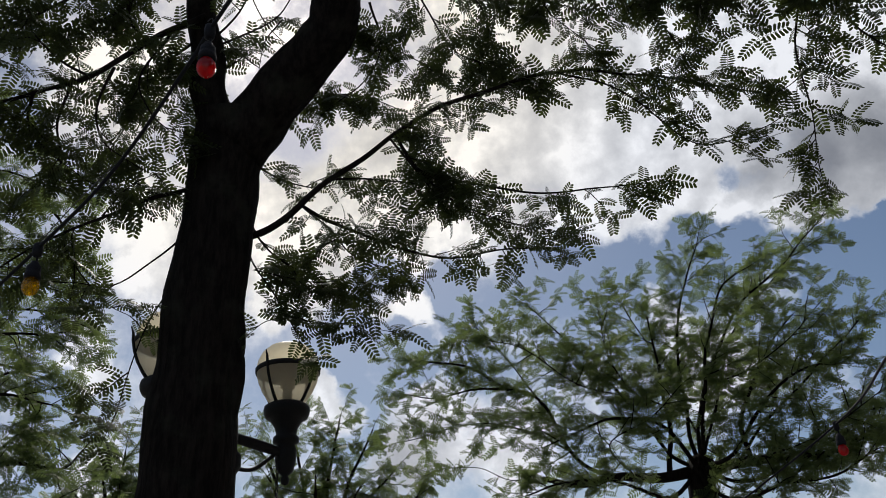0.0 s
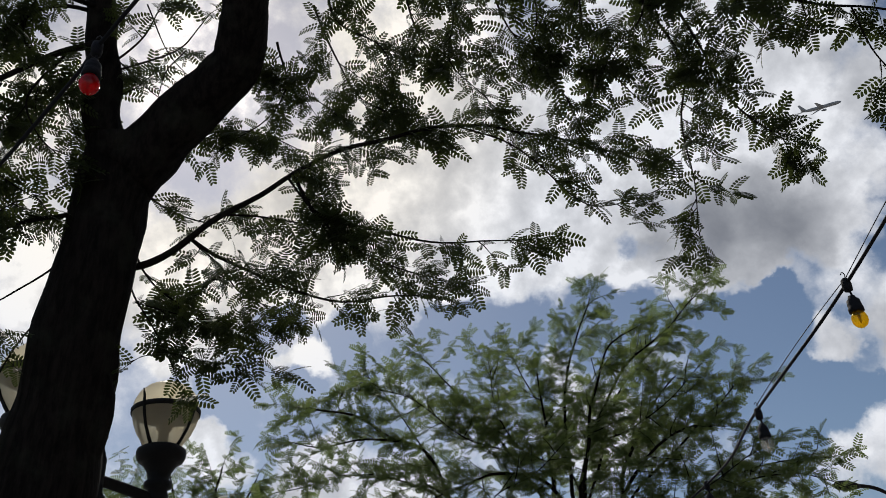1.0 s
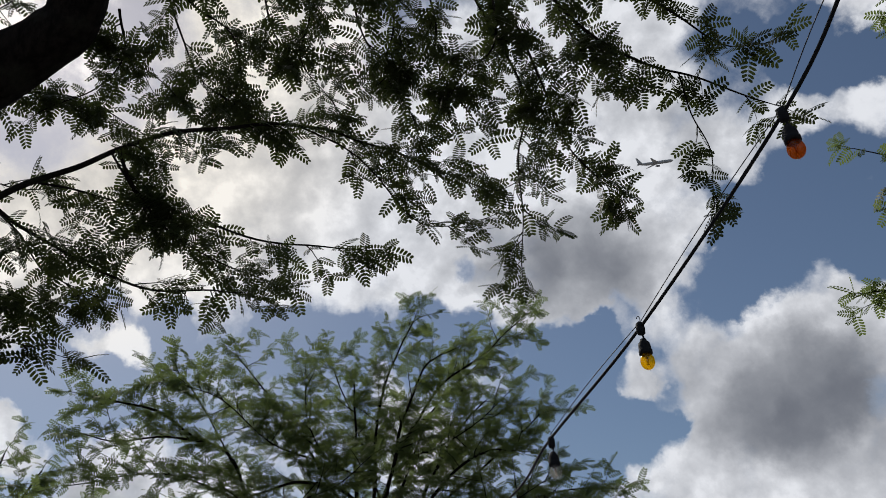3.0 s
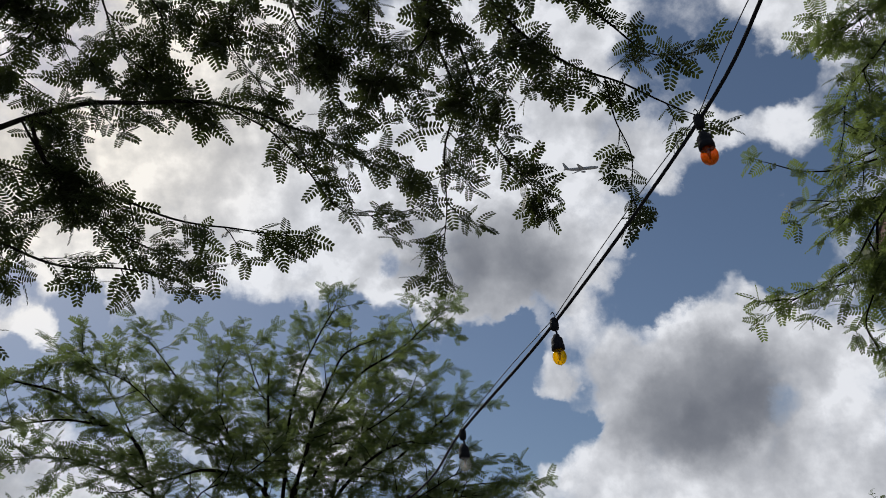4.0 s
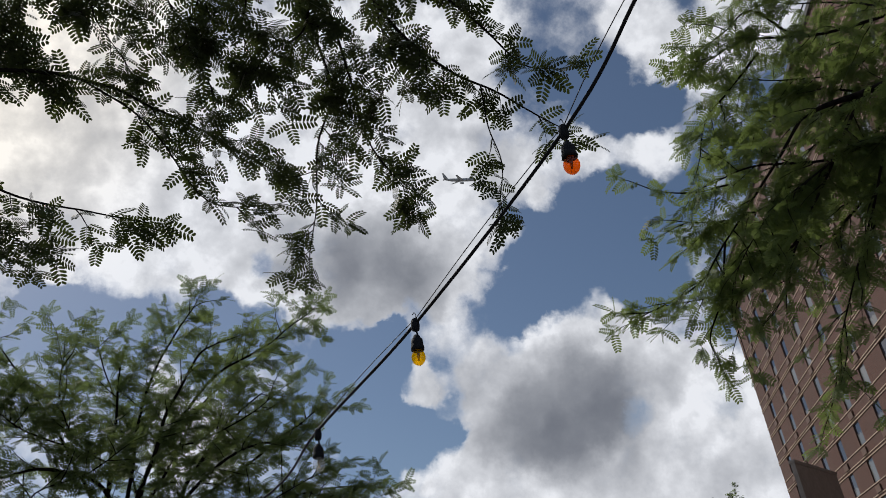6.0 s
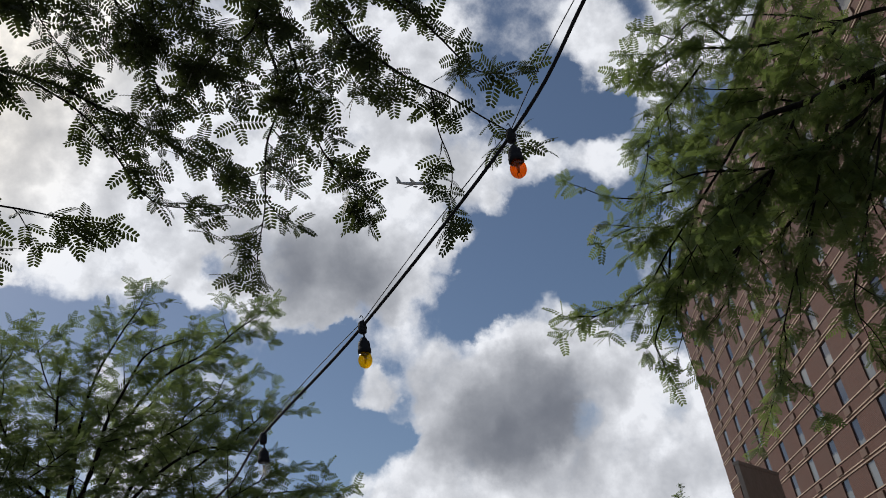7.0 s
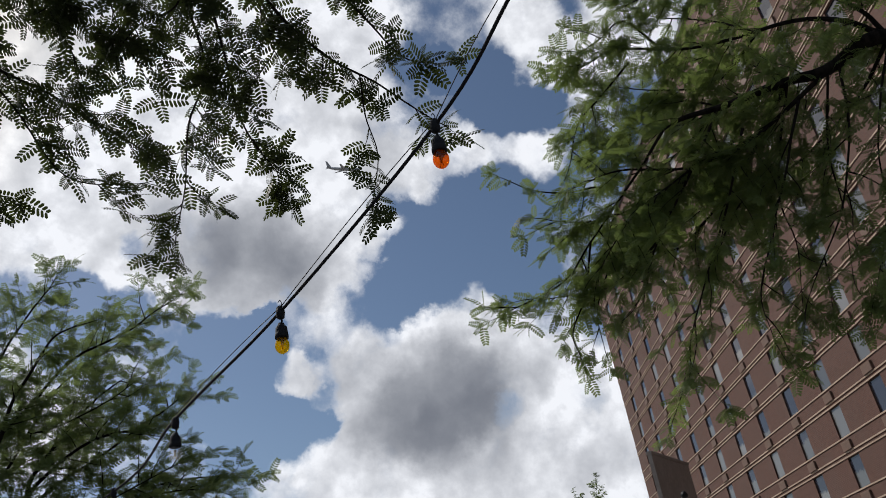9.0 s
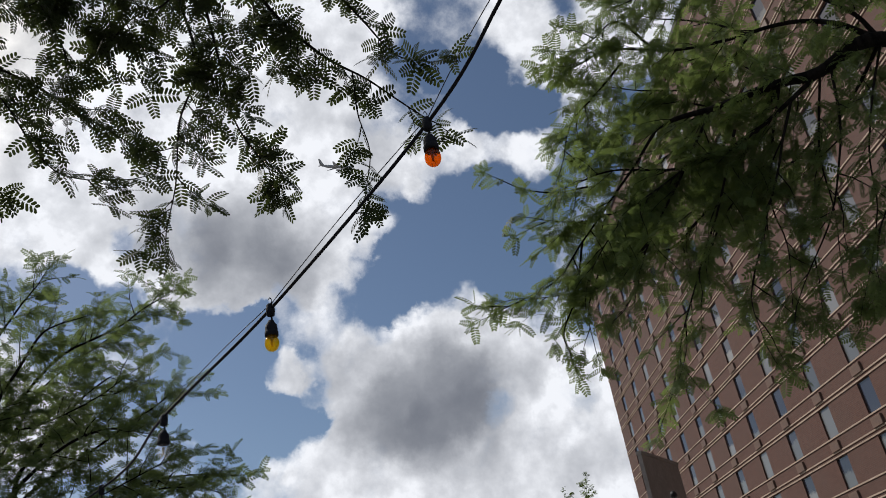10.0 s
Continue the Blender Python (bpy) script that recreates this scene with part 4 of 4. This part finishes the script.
# ---- lamp post with two globes ----
def street_lantern(at, turn, arm, globe_z):
    """A twin lantern post; at: its foot; turn: heading of the arms in degrees; arm: reach of each arm."""
    post = tagged(new("lamp_post"), "black cast-iron lamp post with two frosted acorn globes", "street lamp")
    post.location, post.rotation_euler = at, (0, 0, radians(turn))
    neck = globe_z - 0.42
    part("base", Shape().lathe([(0.22, 0), (0.22, 0.08), (0.18, 0.14), (0.17, 0.5), (0.12, 0.62), (0.10, 0.8)], sides=16), IRON, post, smooth=False)
    part("shaft", Shape().lathe([(0.075, 0.8), (0.06, neck - 0.2), (0.085, neck - 0.16), (0.085, neck - 0.1), (0.055, neck - 0.06), (0.055, neck + 0.12), (0.03, neck + 0.2), (0.045, neck + 0.25), (0.0, neck + 0.34)], sides=16), IRON, post)
    for s in (-1, 1):
        part("arm", Shape().tube(curve_through([(0, 0, neck + 0.02), (s * arm * 0.5, 0, neck - 0.005), (s * (arm - 0.03), 0, neck - 0.03)]), [0.032] * 11, 8), IRON, post)
        part("arm_scroll", Shape().tube(curve_through([(s * 0.05, 0, neck - 0.16), (s * arm * 0.45, 0, neck - 0.15), (s * arm * 0.8, 0, neck - 0.05)]), [0.012] * 11, 6), IRON, post)
        o = (s * arm, 0, globe_z)
        part("lantern_neck", Shape().lathe([(0.0, -0.64), (0.022, -0.63), (0.026, -0.60), (0.018, -0.585), (0.045, -0.56), (0.062, -0.50), (0.066, -0.44), (0.055, -0.40), (0.078, -0.385), (0.078, -0.355), (0.06, -0.34), (0.068, -0.30), (0.10, -0.245), (0.125, -0.235), (0.138, -0.21), (0.142, -0.185), (0.138, -0.165), (0.115, -0.15), (0.09, -0.15)], o, 28), IRON, post)
        globe = part("globe", Shape().lathe([(0.085, -0.155), (0.115, -0.125), (0.155, -0.065), (0.18, -0.005), (0.193, 0.045), (0.196, 0.08), (0.188, 0.13), (0.165, 0.18), (0.125, 0.22), (0.075, 0.246), (0.03, 0.257), (0.002, 0.26)], o, 36), GLOBE, post, "frosted cream glass globe")
        part("ring", Shape().lathe([(0.190, 0.052), (0.201, 0.052), (0.203, 0.078), (0.199, 0.083), (0.192, 0.083)], o, 36), IRON, globe)
        for q in range(4):
            a = radians(45 + 90 * q - 27 * s)
            line = [(0.10, -0.16), (0.128, -0.122), (0.165, -0.06), (0.19, 0.005), (0.203, 0.065), (0.207, 0.11), (0.222, 0.15)]
            part("rib", Shape().tube([(o[0] + r * math.cos(a), r * math.sin(a), o[2] + h) for r, h in line], [0.011, 0.010, 0.009, 0.009, 0.009, 0.008, 0.003], 6), IRON, globe)
        part("lamp_holder", Shape().lathe([(0.03, -0.15), (0.03, -0.05), (0.045, -0.04), (0.05, 0.05), (0.035, 0.11), (0.0, 0.13)], o, 14), BRASS, globe)
    rest = Shape()
    for i in range(14):
        z = neck - 0.06 - 0.028 * i
        ring = [(arm * 0.86 + (0.008 * math.cos(a) if i % 2 else 0), 0.008 * math.cos(a) if not i % 2 else 0, z + 0.017 * math.sin(a)) for a in [k * math.pi / 4 for k in range(9)]]
        rest.tube(ring, [0.003] * 9, 5)
    part("chain", rest, IRON, post, "thin hanging chain")
    return post


# ---- string lights ----
def bulb_string(name_label, line, lamps, sag_wire):
    """line: places of the cable; lamps: (place on the cable, glass, lit)."""
    thing = tagged(new("string_lights"), name_label, "string lights", "string lights over the square")
    thing.location = line[0]
    o = Vector(line[0])
    cable = curve_through(line, 8)
    part("cable", Shape().tube([p - o for p in cable], [0.0054] * len(cable), 8), RUBBER, thing, "black rubber cable")
    for a, b in sag_wire:
        a, b = Vector(a) - o, Vector(b) - o
        pts = [a.lerp(b, k / 10) + Vector((0, 0, 0.016 + 0.012 * math.sin(math.pi * k / 10))) for k in range(11)]
        part("support_wire", Shape().tube(pts, [0.0016] * 11, 5), STEEL_WIRE, thing, "thin steel support wire")
    for place, glass, lean in lamps:
        p = Vector(place) - o
        drop, k = 0.076, 1.0
        q = p + Vector((lean, 0, -drop))
        part("clamp", Shape().lathe([(0.006, -0.03), (0.013, -0.026), (0.015, -0.006), (0.013, 0.012), (0.006, 0.018)], p, 10), RUBBER, thing)
        part("hook", Shape().tube(curve_through([p + Vector((0, 0, 0.01)), p + Vector((0.006, 0, 0.03)), p + Vector((0.0, 0, 0.04)), p + Vector((-0.008, 0, 0.03))], 4), [0.0015] * 13, 5), STEEL_WIRE, thing)
        part("lead", Shape().tube(curve_through([p + Vector((0, 0, -0.02)), p.lerp(q, 0.5) + Vector((0.004, 0, 0)), q + Vector((0, 0, 0.025))], 4), [0.0035] * 9, 6), RUBBER, thing)
        rim = [(0.004, 0.032), (0.010, 0.03), (0.013, 0.021), (0.019, 0.015), (0.0205, 0.0), (0.0205, -0.008), (0.0225, -0.011), (0.0225, -0.024), (0.018, -0.026)]
        socket = part("socket", Shape().lathe([(r * k, h * k) for r, h in rim], q, 18), RUBBER, thing, "black rubber socket")
        profile = [(0.013, -0.022), (0.0165, -0.028), (0.0215, -0.037), (0.0238, -0.048), (0.0228, -0.058), (0.019, -0.067), (0.013, -0.0735), (0.006, -0.077), (0.0008, -0.078)]
        bulb = part("bulb", Shape().lathe([(r * k, h * k) for r, h in profile], q, 24), glass, socket, glass.name.replace("_", " ") + " bulb")
        stem = Shape().lathe([(0.006, -0.036), (0.004, -0.05), (0.0025, -0.062)], q, 8)
        for s in (-1, 1):
            stem.tube([q + Vector((s * 0.002, 0, -0.055)), q + Vector((s * 0.009, 0, -0.072)), q + Vector((s * 0.004, 0.003, -0.080))], [0.0007] * 3, 4)
        part("filament", stem, BRASS, socket)
    return thing


# ---- brick tower ----
FACE_AZ, FACE_OFF = 43.0, 26.0
FLOOR_H, BAY = 3.03, 5.3


def brick_tower():
    """Local x runs along the facade away from the square, local y into the building."""
    tower = tagged(new("brick_tower"), "tall brown brick apartment tower with pale stone bands and narrow windows", "building")
    h = heading(FACE_AZ, 0)
    n = Vector((h.y, -h.x, 0))
    eye = Vector((0.21, 0.0, 0))
    tower.matrix_world = Matrix(((h.x, n.x, 0, eye.x + n.x * FACE_OFF), (h.y, n.y, 0, eye.y + n.y * FACE_OFF), (0, 0, 1, 0), (0, 0, 0, 1)))
    x0, x1 = 6.0, 95.0
    floors, win_w, win_h = 14, 1.45, 1.84
    base = 16.38 - FLOOR_H * 4
    bays = [43.08 + BAY * i for i in range(-6, 10)]
    wall = Shape()
    for f in range(-1, floors):
        top = base + FLOOR_H * f
        wall.box((x0, 0, top), (x1, 0.4, top + FLOOR_H - win_h))
        edge = x0
        for c in bays:
            if c + win_w / 2 < x1 - 0.3 and c - win_w / 2 > x0:
                wall.box((edge, 0, top - win_h), (c - win_w / 2, 0.4, top))
                edge = c + win_w / 2
        wall.box((edge, 0, top - win_h), (x1, 0.4, top))
    roof_z = base + FLOOR_H * (floors - 1) + FLOOR_H - win_h + 0.6
    wall.box((x0, 0, roof_z - 0.6), (x1, 0.4, roof_z))
    wall.box((x0, 0.4, 0), (x1, 0.8, roof_z))
    wall.box((x0, 0.8, 0), (x0 + 0.4, 22, roof_z)).box((x1 - 0.4, 0.8, 0), (x1, 22, roof_z)).box((x0 + 0.4, 21.6, 0), (x1 - 0.4, 22, roof_z))
    wall.box((x0, 0, 0), (x1, 0.4, base - FLOOR_H - win_h))
    part("wall", wall, BRICK, tower, "brown brick wall", False)
    part("roof", Shape().box((x0 - 0.2, -0.2, roof_z), (x1 + 0.2, 22.2, roof_z + 0.4)), ROOF, tower, smooth=False)
    for f in range(0, floors):
        top = base + FLOOR_H * f
        for k, (z, th) in enumerate(((top + 0.03, 0.085), (top + 0.27, 0.085), (top - win_h - 0.09, 0.085))):
            part("stone_band", Shape().box((x0, -0.06, z), (x1 + 0.06, -0.003, z + th)), STONE, tower, smooth=False)
    frame = Shape()
    w, d = win_w / 2, 0.035
    frame.box((-w, 0.07, 0), (-w + d, 0.16, win_h)).box((w - d, 0.07, 0), (w, 0.16, win_h)).box((-w + d, 0.07, 0), (w - d, 0.16, d)).box((-w + d, 0.07, win_h - d), (w - d, 0.16, win_h))
    frame = frame.mesh("window", FRAME, False)
    pane = Shape().box((-w + d, 0.105, d), (w - d, 0.125, win_h - d)).mesh("pane", PANE, False)
    unit = Shape()
    rings = [((-0.55, 0.55), (0, 0.56), -0.003), ((-0.55, 0.55), (0, 0.56), -0.13), ((-0.53, 0.53), (0.02, 0.54), -0.15), ((-0.46, 0.46), (0.09, 0.47), -0.152)]
    for (xa, xb), (za, zb), y in rings:
        unit.v += [Vector((xa, y, za)), Vector((xb, y, za)), Vector((xb, y, zb)), Vector((xa, y, zb))]
    unit.f = [(r * 4 + k, r * 4 + (k + 1) % 4, r * 4 + 4 + (k + 1) % 4, r * 4 + 4 + k) for r in range(3) for k in range(4)] + [(12, 13, 14, 15), (3, 2, 1, 0)]
    unit = unit.mesh("air_unit", SLEEVE, False)
    for f in range(0, floors):
        for c in bays:
            if c + w < x1 - 0.3 and c - w > x0:
                top = base + FLOOR_H * f
                win = part("window", frame, None, tower)
                win.location = (c, 0, top - win_h)
                part("pane", pane, None, win)
                u = part("air_unit", unit, None, tower)
                u.location = (c + 0.07, 0, top + 0.36)
    return tower


def panel_block():
    """A plain taupe slab with a flat top, in front of the tower's foot."""
    a, b = Vector((37.16, 22.03, 10.83)), Vector((42.40, 23.05, 11.07))
    along = (b - a).xy.normalized()
    block = tagged(new("panel_building"), "plain taupe panel-clad block before the brick tower", "building")
    block.location = (a.x, a.y, 0)
    block.rotation_euler = (0, 0, math.atan2(along.y, along.x))
    wide, z = (b - a).xy.length, a.z
    part("wall", Shape().box((0, 0, 0), (wide, 0.22, z - 0.15)), PANEL, block, smooth=False)
    part("coping", Shape().box((-0.05, -0.05, z - 0.15), (wide + 0.05, 0.27, z)), PANEL, block, smooth=False)
    return block


# ---- street lamps with a bent arm ----
def cobra_lamp(head, away, label):
    """head: place of the lantern; away: heading of the arm from it to its pole."""
    head = Vector(head)
    d = Vector((math.sin(radians(away)), math.cos(radians(away)), 0))
    foot = head + d * 2.4
    lamp = tagged(new("street_lamp"), label, "street lamp", "street lamps")
    lamp.location = (foot.x, foot.y, 0)
    o = Vector((foot.x, foot.y, 0))
    z = head.z
    part("pole", Shape().lathe([(0.11, 0), (0.10, 0.4), (0.06, z - 1.1), (0.055, z - 0.9)], sides=12), IRON, lamp)
    part("arm", Shape().tube(curve_through([(0, 0, z - 1.0), -d * 0.5 + Vector((0, 0, z - 0.45)), -d * 1.3 + Vector((0, 0, z - 0.06)), -d * 2.0 + Vector((0, 0, z + 0.02))]), [0.045] * 16, 8), IRON, lamp)
    head_shape = Shape().tube([head - o + d * 0.5, head - o + d * 0.35, head - o + d * 0.1, head - o - d * 0.15, head - o - d * 0.3], [0.05, 0.09, 0.125, 0.11, 0.03], 14)
    part("lantern", head_shape, IRON, lamp)
    part("lens", Shape().lathe([(0.0, -0.15), (0.06, -0.145), (0.09, -0.11), (0.095, -0.09)], head - o, 14), CLEAR, lamp)
    return lamp


def airliner(at, nose_az, bank):
    """A twin-jet with its nose along local y."""
    jet = tagged(new("airplane"), "grey twin-engine jet airliner in flight, seen from below", "airplane")
    jet.matrix_world = Matrix.Translation(at) @ Matrix.Rotation(radians(-nose_az), 4, "Z") @ Matrix.Rotation(radians(bank), 4, "Y")
    line = [(0, 30, 0), (0, 28.5, 0), (0, 25, 0), (0, 18, 0), (0, 0, 0), (0, -14, 0.3), (0, -24, 1.2), (0, -30, 2.0)]
    part("fuselage", Shape().tube(line, [0.2, 1.6, 2.6, 2.9, 2.9, 2.7, 1.5, 0.3], 18), PLANE_SKIN, jet)

    def wing(root_y, chord, tip, tip_chord, thick, z, vertical=False):
        s = Shape()
        pts = []
        for (out, y, c, zz) in ((0, root_y, chord, z), (tip[0], tip[1], tip_chord, z + tip[2])):
            for dy, dz in ((0, 0), (-c * 0.35, thick * c), (-c, 0), (-c * 0.35, -thick * c * 0.5)):
                pts.append(Vector((dz, y + dy, zz + out)) if vertical else Vector((out, y + dy, zz + dz)))
        s.v = pts
        s.f = [(0, 1, 5, 4), (1, 2, 6, 5), (2, 3, 7, 6), (3, 0, 4, 7), (3, 2, 1, 0), (4, 5, 6, 7)]
        return s

    for s in (-1, 1):
        part("wing", wing(8, 11, (s * 29, -9, 2.0), 3.0, 0.06, -1.2), PLANE_SKIN, jet, smooth=False)
        part("tailplane", wing(-22, 5.5, (s * 10, -27.5, 0.6), 2.2, 0.05, 1.6), PLANE_SKIN, jet, smooth=False)
        part("engine", Shape().tube([(s * 9.5, 8.5, -3.0), (s * 9.5, 7.5, -3.0), (s * 9.5, 4, -3.0), (s * 9.5, 1, -2.8)], [1.4, 1.7, 1.6, 0.8], 14), PLANE_SKIN, jet)
    part("tail_fin", wing(-20, 8, (11, -28, 0), 3.0, 0.04, 2.0, True), PLANE_SKIN, jet, smooth=False)
    return jet


# ---- the place ----
ground = tagged(new("ground", Shape().box((-1500, -1500, -0.3), (1500, 1500, 0)).mesh("ground", PAVING, False)), "grey paved square", "ground", kind="structure")
near_tree()
middle_tree()
right_tree()
left_tree()
far_tree((-1.70, 9.65, 3.58), [(-2.39, 9.32, 4.34), (-1.98, 9.57, 4.52), (-1.40, 9.44, 4.58), (-0.99, 9.35, 4.38), (-1.61, 9.09, 3.83), (-0.73, 9.30, 3.88), (-1.11, 9.20, 3.70), (-2.16, 8.98, 3.85), (-0.49, 9.29, 3.55)], "small light-green honey locust behind the lamp post", 51)
far_tree((-3.45, 8.17, 3.15), [(-3.37, 8.01, 3.94), (-3.57, 7.97, 3.77), (-3.10, 7.98, 3.63), (-3.76, 7.71, 3.56), (-2.87, 8.46, 3.78), (-3.24, 7.96, 3.47)], "small light-green honey locust at the far edge", 57)
far_tree((33.83, 25.14, 3.39), [(34.06, 23.66, 9.26), (34.00, 23.88, 8.82), (33.44, 24.67, 8.78)], "narrow tree standing far off before the brick tower", 61, 0.3, 0.2)

GL_A, GL_B = Vector((-1.03, 4.77, 3.40)), Vector((-1.58, 4.20, 3.44))
mid = (GL_A + GL_B) / 2
span = (GL_A - GL_B).xy
street_lantern((mid.x, mid.y, 0), math.degrees(math.atan2(span.y, span.x)), span.length / 2, mid.z - 0.06)

bulb_string("black cable with coloured bulbs strung across the square",
            [(1.45, 5.36, 2.35), (1.87, 3.96, 2.63), (1.61, 2.80, 2.59), (1.61, 2.05, 2.72), (1.62, 1.23, 2.96), (1.54, 0.85, 3.06), (1.44, 0.54, 3.14)],
            [((1.87, 3.96, 2.63), RED, 0.0), ((1.61, 2.80, 2.58), CLEAR, 0.0), ((1.61, 2.06, 2.72), YELLOW, 0.0), ((1.62, 1.24, 2.96), ORANGE, 0.0)],
            [((1.61, 2.80, 2.59), (1.61, 2.05, 2.72)), ((1.61, 2.05, 2.72), (1.62, 1.23, 2.96)), ((1.62, 1.23, 2.96), (1.53, 0.84, 3.08))])
bulb_string("black cable with coloured bulbs hung from the tree",
            [(-2.01, 2.58, 2.54), (-1.19, 2.03, 2.82), (-0.91, 1.84, 2.94), (-0.64, 1.60, 3.08), (-0.55, 1.50, 3.11), (-0.32, 1.26, 3.18)],
            [((-1.19, 2.03, 2.82), YELLOW, 0.0), ((-0.55, 1.50, 3.11), RED, 0.0)],
            [((-1.19, 2.03, 2.82), (-0.91, 1.84, 2.94))])

brick_tower()
panel_block()
cobra_lamp((11.71, 18.08, 6.26), 75, "black cobra-head street lamp on a bent arm")
cobra_lamp((26.03, 14.57, 6.24), 62, "black street lamp before the panel-clad block")
airliner((736.45, 874.41, 809.86), 118, 20)
